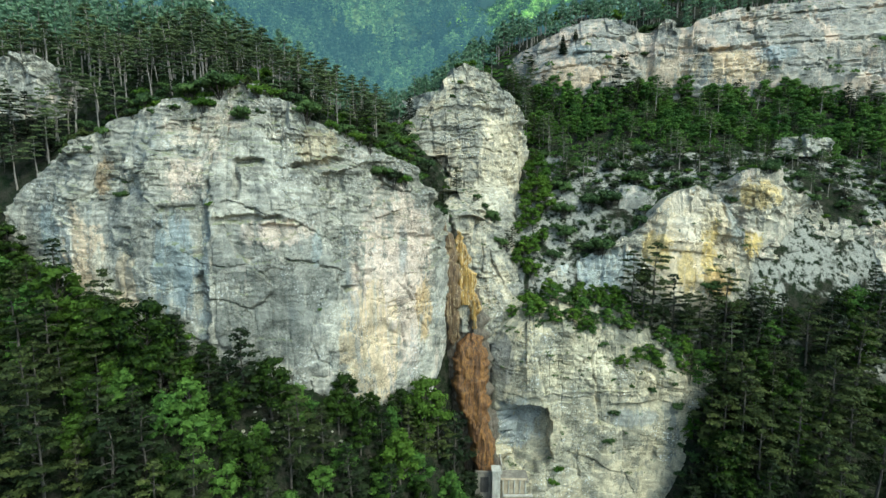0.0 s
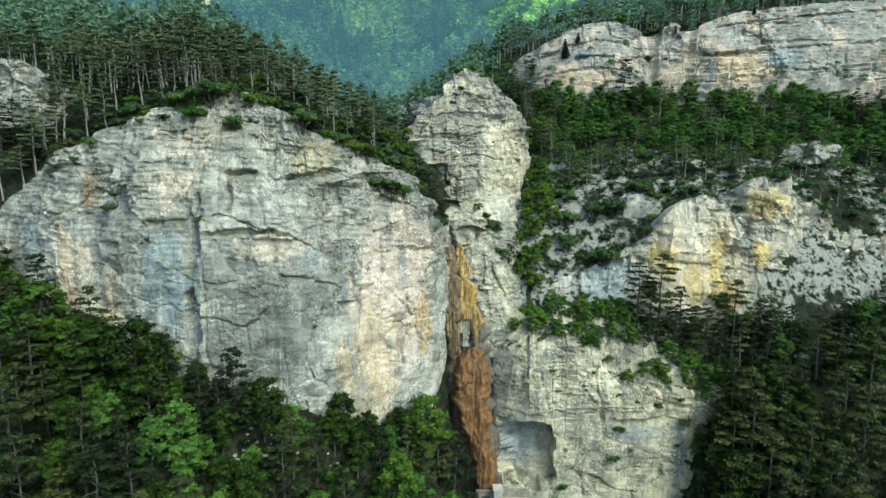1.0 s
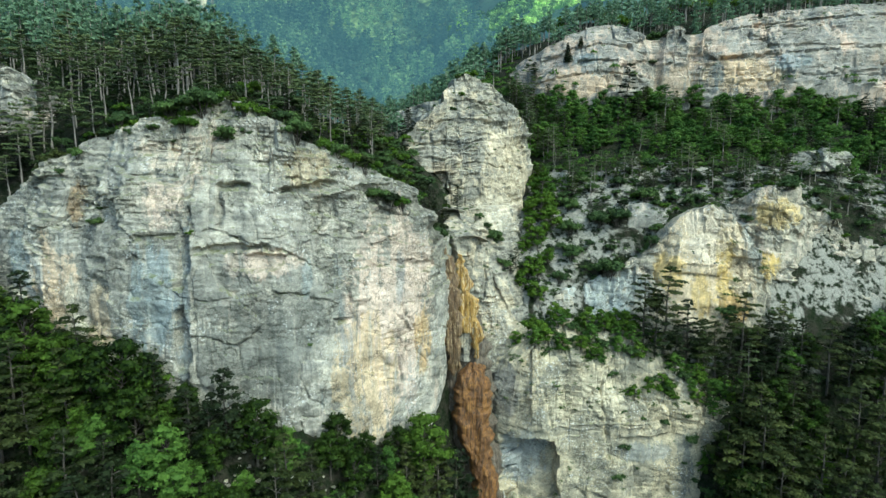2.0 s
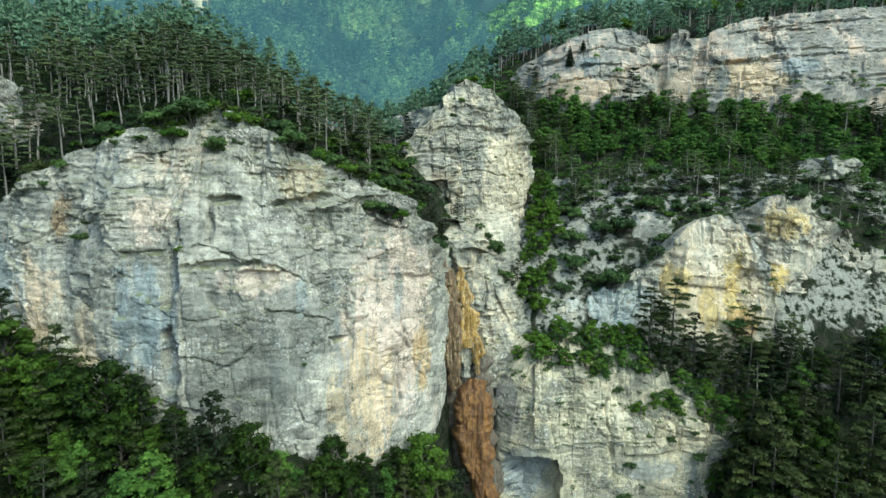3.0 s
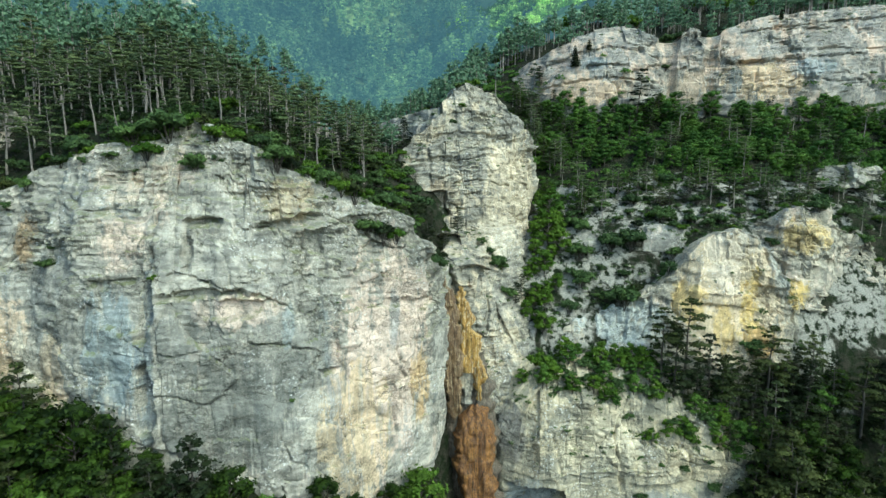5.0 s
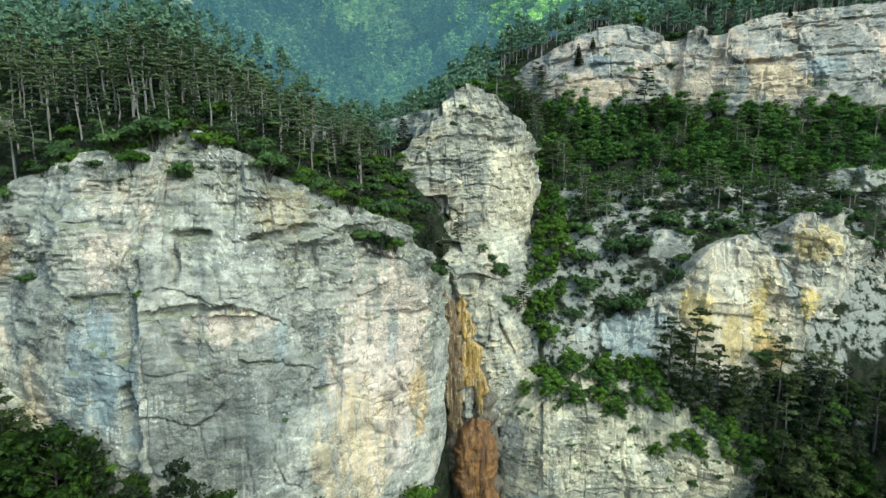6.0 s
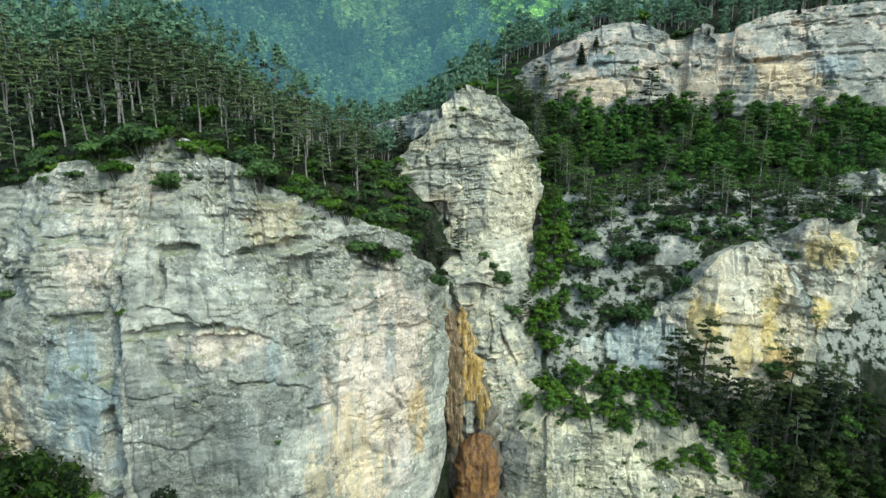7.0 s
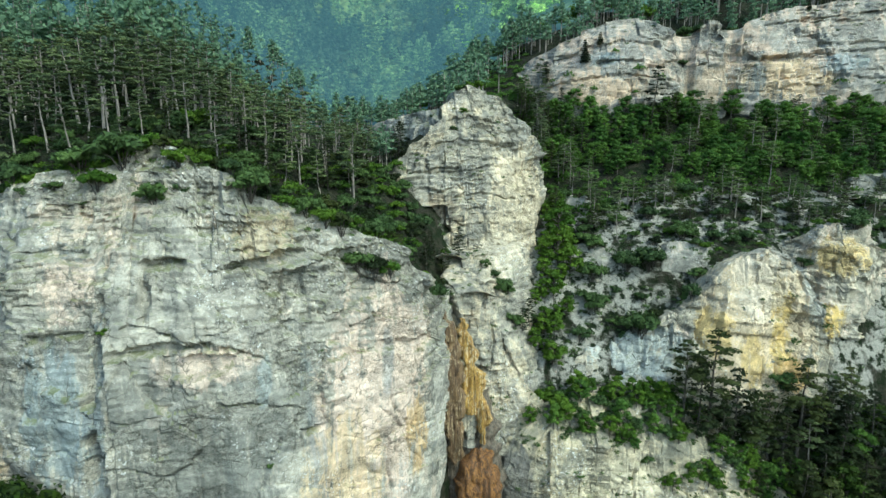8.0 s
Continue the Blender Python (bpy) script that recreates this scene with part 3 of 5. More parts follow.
def cliff(name, knots, mat, label, step=0.4, rough=1.0, low=1.0, crest=15.0, brow=2.0, back=7.0, rise=-0.05, seed=0, niches=(), scale=1.0, ragged=0.0, stairs=0.0, flute=1.0, fold=1.0, dip=0.0, fissures=()):
    """A rock wall along a line of (x, y, foot, top, lean): it leans back by `lean`, mostly near the top, and runs back into the hill.
    low: its roughness below the crest; stairs: how far the brow breaks into beds."""
    k = np.array(knots, float)
    s = np.concatenate([[0], np.cumsum(np.hypot(np.diff(k[:, 0]), np.diff(k[:, 1])))])
    u = np.arange(0, s[-1], step)
    # rounded corners: the knots are smoothed along the wall
    soft = np.array([np.interp(u, s, k[:, i]) for i in range(5)])
    r = max(1, int(1.6 / step))
    ker = np.hanning(2 * r + 3)[1:-1]
    ker /= ker.sum()
    soft = np.array([np.convolve(np.pad(c, (r, r), "edge"), ker, "valid") for c in soft])
    x, y, foot, top, lean = soft
    top = top + ragged * (1.6 * fbm(u / 7, 0 * u, 0 * u, 4, seed + 90) + 0.9 * blocks(u, 0 * u, 3.0, 3.2, seed + 91) + 0.4 * blocks(u, 0 * u, 3.0, 1.3, seed + 92))
    tx, ty = np.gradient(x), np.gradient(y)
    ln = np.hypot(tx, ty)
    nx, ny = ty / ln, -tx / ln
    rows = int(max(top - foot) / step) + 2
    extra = int(back / (step * 1.5)) + 2
    v = np.linspace(0, 1, rows)
    z = foot[:, None] + (top - foot)[:, None] * v[None]
    U = np.repeat(u[:, None], rows, 1)
    # bedding breaks the leaning brow into steps
    h = 1.25
    zz = z + 0.05 * U + 1.2 * vnoise(U / 9, z / 6, 0 * U, seed + 13)
    zq = np.floor(zz / h) * h + h * ramp(0.7, 1.0, zz / h - np.floor(zz / h)) - (zz - z)
    vq = np.clip((z + stairs * (zq - z) - foot[:, None]) / (top - foot)[:, None], 0, 1)
    back_in = lean[:, None] * vq ** brow
    # from the rim back into the hill
    w = np.linspace(0, 1, extra)[1:]
    z = np.concatenate([z, top[:, None] + rise * back * w[None] - 2.5 * w[None] ** 3], 1)
    back_in = np.concatenate([back_in, lean[:, None] + back * w[None]], 1)
    U = np.repeat(u[:, None], z.shape[1], 1)
    amount = rough * (low + (1 - low) * ramp(-8, 3, z - top[:, None] + crest + 6 * fbm(U / 12, 0 * U, 0 * U, 2, seed + 95)))
    d = scale * relief(U, z, amount, seed, flute, fold, dip)
    fade = np.concatenate([np.ones(rows), 1 - 0.75 * w])
    for x0, x1, z0, z1, deep in niches:
        wob = 2.4 * fbm(U / 3.5, z / 3.5, 0 * U, 4, seed + 60)
        a = np.minimum(np.minimum(x[:, None] - x0, x1 - x[:, None]), np.minimum(z - z0, (z1 - z) * 2.0)) + wob
        d = d * (1 - 0.6 * ramp(0, 0.8, a)) - deep * ramp(-0.1, 0.5 if deep > 3 else 1.2, a)
    for width, deep, lip, line in fissures:
        wx, wz = x[:, None] + 0.9 * fbm(U / 1.8, z / 1.8, 0 * U, 4, seed + 64) + 0.5 * blocks(U, z, 1.6, 2.2, seed + 67), z + 0.9 * fbm(U / 1.8, z / 1.8, 0 * U + 4, 4, seed + 65)
        far = np.full(z.shape, 99.0)
        for (xa, za), (xb, zb) in zip(line[:-1], line[1:]):
            f = np.clip(((wx - xa) * (xb - xa) + (wz - za) * (zb - za)) / ((xb - xa) ** 2 + (zb - za) ** 2), 0, 1)
            r = np.hypot(wx - xa - f * (xb - xa), wz - za - f * (zb - za))
            over = np.where((xb - xa) * (wz - za) - (zb - za) * (wx - xa) > 0, 1.0, 0.0)
            d = d + np.where(r < far, lip * over * np.clip(1 - r / 3.0, 0, 1) * np.clip(8 * f * (1 - f) + 0.3, 0, 1), 0) * 0.6
            far = np.minimum(far, r)
        d = d - 0.6 * deep * np.clip(1.25 - far / (0.75 * width), 0, 1) * (0.5 + 0.5 * ramp(-0.15, 0.1, fbm(U / 3, z / 3, 0 * U, 2, seed + 66)))
    d = d * fade[None]
    P = np.empty((*z.shape, 3))
    P[..., 0] = x[:, None] + nx[:, None] * (d - back_in)
    P[..., 1] = y[:, None] + ny[:, None] * (d - back_in)
    P[..., 2] = z + 0.4 * scale * fbm(U / 2.2, z / 2.2, 0 * U, 2, seed + 77)
    cut = max(2, rows - int(min(crest, 0.4 * float(np.median(top - foot))) / step))
    ob = tagged(new(name), label, "cliff")
    for piece, Q in (("face", P[:, :cut + 1]), ("crest", P[:, cut:])):
        new(piece, grid_mesh(name + "_" + piece, Q, mat, sharp=28)).parent = ob
    return ob, P


ROCKS = []


def add_cliff(*args, **kw):
    ob, P = cliff(*args, **kw)
    ROCKS.append(P[::3, ::3])
    return ob


# width, depth, overhang and line (x, z) of the main wall's long cracks and ledges
FISSURES = (
    (0.35, 1.1, 0.0, ((-25.0, 55.5), (-26.9, 52.3), (-30.3, 47.1), (-31.1, 41.8), (-29.9, 38.5), (-31.5, 29.8))),
    (0.30, 0.9, 0.2, ((-42.2, 84.4), (-42.4, 82.6), (-43.2, 76.8))),
    (0.40, 1.1, 0.5, ((-51.6, 83.5), (-52.5, 78.0), (-51.0, 73.4), (-52.5, 66.0))),
    (0.30, 0.8, 0.5, ((-46.8, 78.6), (-45.3, 77.7), (-43.0, 76.3))),
    (0.35, 0.9, 0.7, ((-48.6, 72.6), (-46.4, 72.9), (-41.9, 71.4), (-33.1, 68.4), (-26.8, 64.6))),
    (0.30, 0.8, 0.0, ((-41.9, 71.4), (-41.0, 68.6), (-41.8, 63.1))),
    (0.35, 1.0, 0.4, ((-24.8, 63.6), (-22.2, 69.3), (-18.9, 74.2), (-16.7, 81.4))),
    (0.35, 0.9, 0.5, ((-66.0, 74.0), (-64.7, 75.7), (-62.1, 78.5), (-59.8, 83.5))),
    (0.35, 0.9, 0.9, ((-36.0, 60.4), (-30.0, 59.6), (-25.0, 57.2))),
    (0.35, 1.0, 1.0, ((-31.2, 83.3), (-26.7, 82.6), (-22.2, 81.4))),
    (0.35, 1.0, 0.9, ((-36.9, 80.7), (-30.5, 79.8))),
    (0.30, 0.8, 0.8, ((-16.2, 68.1), (-10.2, 69.6))),
    (0.30, 0.8, 0.0, ((-10.6, 64.1), (-7.6, 57.5), (-9.5, 50.0), (-8.7, 44.6))),
    (0.35, 1.0, 0.5, ((-64.8, 76.3), (-68.4, 68.1), (-67.9, 59.8))),
    (0.30, 0.8, 0.8, ((-74.0, 63.8), (-69.5, 63.2))),
    (0.35, 1.0, 0.7, ((-68.0, 88.0), (-60.0, 89.5), (-52.0, 87.4), (-46.0, 88.4))),
    (0.30, 0.9, 0.7, ((-40.0, 89.4), (-34.0, 87.6), (-27.0, 86.2))),
    (0.30, 0.9, 0.0, ((-36.5, 92.0), (-38.0, 86.0), (-36.8, 80.7))),
)
main_wall = add_cliff("limestone_cliff", (
    (-120, 146, 58, 66, 2), (-108, 134, 58, 70, 2), (-101, 131, 50, 76, 3), (-91, 125, 47, 83.5, 5), (-79, 120, 44, 89.5, 7), (-71, 117.6, 42, 93, 9), (-63, 116.2, 40, 95.2, 11), (-55, 115.8, 36, 96, 13), (-50.5, 115.8, 33, 98.2, 16), (-47.5, 116, 32, 99.8, 18),
    (-44, 117, 31, 99.6, 18), (-39.5, 118.2, 29, 98, 15), (-34, 120, 27, 95.2, 14), (-28, 123, 25, 92.8, 12.5), (-20, 130, 22, 88.4, 8.5), (-12, 136.5, 20, 83, 5), (-5, 142.8, 22, 79.8, 3.5), (-0.8, 149.5, 29, 69.5, 2.5), (0.2, 157, 30, 66, 1), (-0.5, 166, 40, 67, 1)),
    rock_wall, "tall pale grey limestone cliff with cream and slate-blue water streaks", step=0.33, rough=1.15, low=0.2, crest=17, brow=2.6, back=7, seed=3, ragged=0.45, stairs=0.85,
    niches=((-45, -38.5, 80.6, 82.2, 2.0), (-53.2, -51, 34, 78, 1.3), (-60, -52.5, 64, 83, 0.5), (-43, -31, 64.5, 68, 0.7), (-33, -26.5, 79.3, 81.2, 1.5), (-25, -20.5, 80.5, 82.2, 1.4), (-50, -36, 68.6, 69.8, 1.1), (-45.4, -44.5, 73, 88, 1.0), (-66, -59, 82.5, 84.2, 1.3), (-62, -54, 71, 72.2, 1.0), (-17, -11, 71, 72.5, 1.1), (-12, -8, 62.5, 64, 1.0), (-24, -19, 52, 53, 0.8), (-76, -68, 66, 67.4, 1.0)), fissures=FISSURES)
low_wall = add_cliff("lower_limestone_cliff", (
    (6, 164, -14, 34, 3), (9, 157, -14, 33, 5), (13, 150.5, -14, 32, 8), (20, 147.5, -14, 33, 8.5), (31, 147, -14, 34, 8.5), (45, 148, -14, 34, 8), (56, 150, -14, 32, 7), (66, 151.5, -14, 26.5, 6), (73, 152.5, -14, 22.5, 5), (80, 154.5, -12, 19, 5), (88, 158, -8, 15, 4), (94, 164, -4, 11, 2)),
    rock_low, "cream and grey bedded limestone cliff with a shallow cave", step=0.33, rough=0.65, low=0.45, crest=16, brow=1.3, back=9, rise=1.1, seed=14, flute=0.3, ragged=0.8, stairs=0.6, niches=((11.2, 27.8, -4.0, 14.0, 6.0), (46, 66, 12.5, 14.2, 1.1), (40, 52, 24.5, 25.4, 0.9), (28, 40, 16.4, 17.2, 0.7)))
ochre_wall = add_cliff("ochre_limestone_cliff", (
    (16, 176, 40, 45, 2), (20, 168, 36, 46, 3), (26, 166, 34, 47.5, 6), (34, 165.5, 32, 50, 8), (42, 164.5, 31, 53, 9), (50, 164, 31, 57, 9), (57, 164, 31, 60.5, 9), (62, 164.5, 31, 66, 9), (66, 165, 31, 70.5, 8), (70, 165, 30, 73.4, 8), (75, 165.5, 30, 74.6, 8), (79, 166, 30, 74.2, 8), (83, 166.5, 30, 70, 7), (88, 168, 30, 62.5, 5), (92, 170, 32, 55, 3), (95, 178, 36, 50, 1)),
    rock_yellow, "pale limestone cliff stained ochre yellow over a wooded terrace", step=0.44, rough=0.95, low=0.6, crest=8, brow=1.4, back=7, seed=25, ragged=0.9)
ochre_back = add_cliff("ochre_limestone_cliff", (
    (84, 184, 60, 74, 2), (89, 178, 55, 78, 4), (97, 176.5, 52, 79, 4), (106, 178, 50, 79.8, 5), (112, 181, 48, 72, 5), (118, 178, 45, 64, 6), (128, 176, 42, 63, 8), (142, 176, 42, 62, 8), (160, 178, 42, 66, 8), (185, 182, 44, 64, 6), (210, 196, 48, 60, 3)),
    rock_yellow, "broken ochre and grey limestone cliff among scrub", step=0.5, rough=1.2, brow=1.2, back=7, seed=36, ragged=1.2, stairs=0.5)
upper_wall = add_cliff("upper_limestone_cliff", (
    (20, 272, 111, 125, 2), (26, 260, 107, 130.5, 5), (32.5, 250.5, 101, 134.6, 8), (41, 243, 99, 138.2, 11), (52, 239, 99, 141.2, 13), (66, 238, 99, 142.8, 13), (74, 240, 99, 141, 10), (79.8, 243.5, 99, 138, 5), (81.4, 245.6, 99, 135.5, 3),
    (82.8, 243.5, 99, 138.6, 3), (87, 241.5, 99, 141, 5), (94, 241.5, 99, 140.4, 5), (95.8, 244.4, 99, 137, 3), (97.4, 242.5, 99, 139.4, 4), (104, 239, 99, 142.8, 10), (112, 236.5, 100, 144.8, 12),
    (126, 235, 101, 146.4, 13), (140, 234.5, 102, 148, 14), (158, 233, 103, 149.2, 14), (176, 232, 104, 150, 15), (200, 236, 105, 151, 14), (230, 244, 109, 150, 12), (262, 260, 115, 148, 8)),
    rock_upper, "long rounded limestone cliff with overhanging bands and salmon-coloured foot", step=0.58, rough=1.05, low=0.85, crest=12, brow=2.3, back=9, seed=47, flute=0.05, fold=0.3, stairs=0.6, ragged=0.1,
    niches=((48, 66, 126, 128, 1.6), (103, 122, 126.5, 128.5, 1.8), (118, 150, 139, 140.6, 1.6), (34, 44, 128, 130, 1.2), (128, 170, 131, 132.5, 1.0)),
    fissures=((0.7, 1.6, 1.3, ((34, 119.5), (46, 121.5), (58, 122.5), (76, 121))), (0.7, 1.5, 1.3, ((33, 128.5), (44, 132), (58, 134.2), (72, 133), (79, 130))), (0.6, 1.3, 1.0, ((84, 126), (90, 127.5), (95, 126.5))), (0.8, 1.6, 1.5, ((100, 127), (112, 128.5), (128, 129), (150, 131), (190, 132))),
              (0.8, 1.6, 1.6, ((104, 138.5), (118, 141), (136, 142.5), (160, 144.2), (200, 146))), (0.5, 1.2, 0.6, ((124, 144), (123, 136), (126, 129), (124, 120))), (0.5, 1.2, 0.6, ((146, 143), (148, 132), (145, 120))), (0.5, 1.0, 0.5, ((60, 122), (62, 114), (60, 106))), (0.6, 1.2, 0.9, ((110, 120), (126, 121.5), (140, 120.5), (160, 122)))))
left_crag = add_cliff("limestone_crag", (
    (-170, 172, 84, 110, 3), (-150, 164, 84, 112, 4), (-130, 159, 84, 111, 5), (-116, 157, 84, 110, 4), (-107, 158, 84, 107, 3), (-103, 164, 86, 104, 2), (-102, 170, 90, 102, 1)),
    rock_ledge, "small fractured grey limestone crag among pines", step=0.45, rough=1.3, brow=1.4, back=6, seed=80, ragged=1.2, stairs=0.6)
left_foot = add_cliff("limestone_crag", (
    (-160, 150, 70, 92, 3), (-140, 145, 70, 93, 4), (-124, 142, 68, 90, 4), (-113, 146, 68, 80, 3)),
    rock_ledge, "low grey limestone crag under the pines", step=0.5, rough=1.2, brow=1.4, back=8, seed=84, ragged=1.0)
gorge_ledge = add_cliff("bedded_limestone_ledge", (
    (-46, 275, 90, 99, 2), (-36, 262, 90, 104.5, 3), (-26, 246, 90, 108, 4), (-17, 232, 88, 110, 5), (-10, 222, 86, 110.5, 5), (-4, 216, 86, 110, 3)),
    rock_ledge, "thin bedded limestone ledge over the gorge", step=0.5, rough=0.9, brow=1.5, back=9, seed=91)
for i, (knots, lab) in enumerate((
        (((30, 216, 78, 80, 1), (32, 206, 76, 84, 3), (38, 202, 75, 84, 4), (45, 204, 76, 81, 3), (48, 210, 78, 80, 1)), "stepped limestone ledge in a scrubby slope"),
        (((50, 196, 68, 71, 1), (54, 184, 67, 74, 3), (62, 182, 67, 74.5, 3), (68, 184, 68, 73, 2), (70, 190, 70, 72, 1)), "short blue-grey limestone ledge"),
        (((28, 200, 68, 70, 1), (33, 189, 66, 72, 3), (42, 186, 66, 72.5, 3), (48, 188, 68, 71, 2), (50, 194, 70, 72, 1)), "low pale limestone ledge above scree"),
        (((108, 212, 84, 86, 1), (114, 202, 84, 90.5, 3), (124, 201, 84, 92, 3), (134, 204, 86, 90, 2), (138, 210, 87, 89, 1)), "low grey limestone ledge in the woods"))):
    add_cliff("limestone_ledge", knots, rock_ledge, lab, step=0.4, rough=1.2, brow=1.3, back=5, seed=120 + i * 9, scale=0.7, ragged=0.6)

# the tower over the cleft, and the sloping apron under it
tower = add_cliff("limestone_tower", (
    (-12, 215, 84, 94, 2), (-20, 203, 80, 90.5, 1.5), (-21.5, 194, 79, 91, 2), (-19.5, 187, 77, 92.8, 4), (-14.5, 183, 75, 97.4, 7), (-8.5, 181, 72, 103.4, 10), (-2, 180, 68, 108.5, 13), (4, 181, 66, 112.5, 15), (10, 183, 64, 114.5, 15), (15, 186, 62, 113.5, 13), (20, 189, 60, 111.5, 11), (23, 192, 60, 108, 8),
    (25.5, 198, 60, 104, 5), (28, 207, 64, 99, 3), (28, 220, 76, 98, 2)),
    rock_tower, "massive bedded limestone rock tower above a waterfall cleft", step=0.4, rough=1.15, brow=1.5, back=8, rise=0.0, seed=203, ragged=0.6, stairs=0.85, fold=0.7, flute=0.3, dip=0.12, niches=((-14, -1, 78, 84, 3.2), (4, 7, 90, 92, 1.0)),
    fissures=((0.4, 1.1, 0.9, ((-12, 92), (-4, 93.5), (6, 92.5), (14, 94))), (0.4, 1.1, 0.9, ((-6, 99), (4, 100.5), (16, 99), (22, 100))), (0.4, 1.0, 0.8, ((-2, 105), (8, 106), (18, 104.5))), (0.4, 1.1, 0.8, ((0, 86), (9, 87), (18, 85))), (0.4, 1.0, 0.3, ((12, 108), (10, 98), (13, 88), (11, 78))), (0.4, 1.0, 0.3, ((19, 104), (20.5, 94), (19, 84)))))
apron = add_cliff("limestone_apron", (
    (-4, 180, 60, 74, 2), (-3, 168, 50, 69, 3), (-1.5, 161.5, 36, 66, 5), (4, 158.5, 30, 68, 10), (10, 158.5, 30, 71, 15), (15, 160, 30, 73, 19), (19, 163.5, 34, 73, 20), (22, 172, 42, 73, 14), (25, 186, 56, 74, 6)),
    rock_tower, "sloping bedded limestone apron under the rock tower", step=0.36, rough=0.9, brow=1.25, back=8, rise=0.1, seed=213, ragged=0.5, stairs=0.85, dip=-0.12)


# ---- the flowstone fall ----
def drape(name, knots, mat, parent, seed, flute=0.35, step=0.28, label="", thick=1.2):
    """A hanging tongue of flowstone by (z, west, east, front): a flat, fluted bulge with ragged edges."""
    k = np.array(knots, float)[::-1]
    z = np.arange(k[0, 0], k[-1, 0], step)
    we, ea, fr = (np.interp(z, k[:, 0], k[:, i]) for i in (1, 2, 3))
    we = we + 1.7 * fbm(z / 2.2, 0 * z, 0 * z, 5, seed + 1)
    ea = ea + 1.7 * fbm(z / 2.2, 0 * z + 9, 0 * z, 4, seed + 2)
    f = np.linspace(-1, 1, 36)
    Fr, Z = np.meshgrid(f, z, indexing="ij")
    U = (we + ea)[None] / 2 + (ea - we)[None] / 2 * Fr
    d = flute * (np.abs(vnoise(U * 1.9, Z * 0.05, 0 * U, seed)) - 0.3) + 0.5 * fbm(U / 2.0, Z / 4.0, 0 * U, 4, seed + 5) + 0.3 * blocks(U, Z, 3.2, 0.9, seed + 8) + 0.35 * fbm(U * 1.6, Z / 1.2, 0 * U, 4, seed + 12)
    edge = 1 - np.abs(Fr) ** 5
    y = fr[None] + thick - (thick + d) * edge ** 0.7
    ob = new(name, grid_mesh(name, np.stack([U, y, Z + 0.3 * fbm(U, Z / 2, 0 * U, 2, seed + 9)], -1), mat))
    ob.parent = parent
    if label:
        ob["label"] = label
    return ob


fall = tagged(new("flowstone_fall"), "rust-brown tufa fall hanging down a cliff cleft", "tufa fall")
drape("brown_tongue", ((66.5, -5.0, -2.4, 156.2), (62, -4.6, -0.2, 155.2), (56, -4.0, 1.7, 154.0), (50, -3.6, 2.4, 153.2), (44, -3.0, 2.6, 152.4), (38, -2.0, 2.6, 151.8), (34, -0.8, 2.2, 151.8), (31, 0.4, 1.4, 152.6)), tufa_brown, fall, 301, label="dark brown flowstone tongue")
drape("ochre_tongue", ((62.5, 1.8, 2.6, 157.6), (59, 1.2, 4.0, 156.4), (56.5, 1.4, 4.8, 155.6), (52, 1.6, 5.8, 154.6), (46, 1.4, 7.0, 153.8), (42.5, 1.8, 7.4, 153.2)), tufa_ochre, fall, 311, 0.45, label="ochre flowstone curtain streaked with cream")
drape("hanging_tongue", ((44, 4.8, 7.6, 153.0), (40, 5.2, 7.8, 152.8), (35.5, 5.4, 7.0, 153.0)), tufa_ochre, fall, 316, 0.3, label="ochre flowstone tongue")
drape("pale_curtain", ((45, 1.6, 5.2, 154.6), (40, 1.8, 5.6, 154.0), (34.6, 2.2, 5.0, 153.8)), rock_tower, fall, 315, 0.25, label="whitish limestone curtain")
drape("wet_cleft", ((46, -3.0, 8.5, 157.5), (38, -3.0, 10.0, 156), (30, -2.5, 11.4, 154), (18, -1.0, 11.6, 152), (4, 2.0, 13.0, 150.2), (-8, 4.0, 14.0, 149.8)), tufa_dark, fall, 331, 0.3, label="dark wet rock of the cleft", thick=3.0)
drape("rust_mound", ((34.2, 4.4, 6.6, 154.2), (33, 3.2, 8.4, 152.6), (30, 1.8, 9.6, 151.0), (26, 0.6, 10.2, 149.8), (20, 0.6, 10.2, 148.8), (15, 2.6, 10.6, 147.8), (6, 5.4, 11.4, 146.6), (0, 6.4, 12.6, 145.6), (-2.5, 6.4, 13.2, 145.2)), tufa_lower, fall, 321, 0.32, label="orange-brown flowstone mound", thick=4.0)


# ---- trees ----
rng = np.random.default_rng(7)


def tube(points, radii, sides=6):
    """Vertices and quads of a tapered, bent stem."""
    p = np.array(points, float)
    r = np.array(radii, float)
    t = np.gradient(p, axis=0)
    t /= np.linalg.norm(t, axis=1)[:, None]
    side = np.cross(t, np.array((0.31, 0.95, 0.05)))
    side /= np.linalg.norm(side, axis=1)[:, None]
    other = np.cross(t, side)
    a = np.linspace(0, 2 * math.pi, sides, endpoint=False)
    v = p[:, None] + r[:, None, None] * (np.cos(a)[None, :, None] * side[:, None] + np.sin(a)[None, :, None] * other[:, None])
    n = len(p)
    i = np.arange(n * sides).reshape(n, sides)
    q = np.stack([i[:-1], np.roll(i[:-1], -1, 1), np.roll(i[1:], -1, 1), i[1:]], -1).reshape(-1, 4)
    return v.reshape(-1, 3), q


def joined(pieces):
    vs, fs, n = [], [], 0
    for v, f in pieces:
        vs.append(v)
        fs.append(f + n)
        n += len(v)
    return np.vstack(vs), np.vstack(fs)


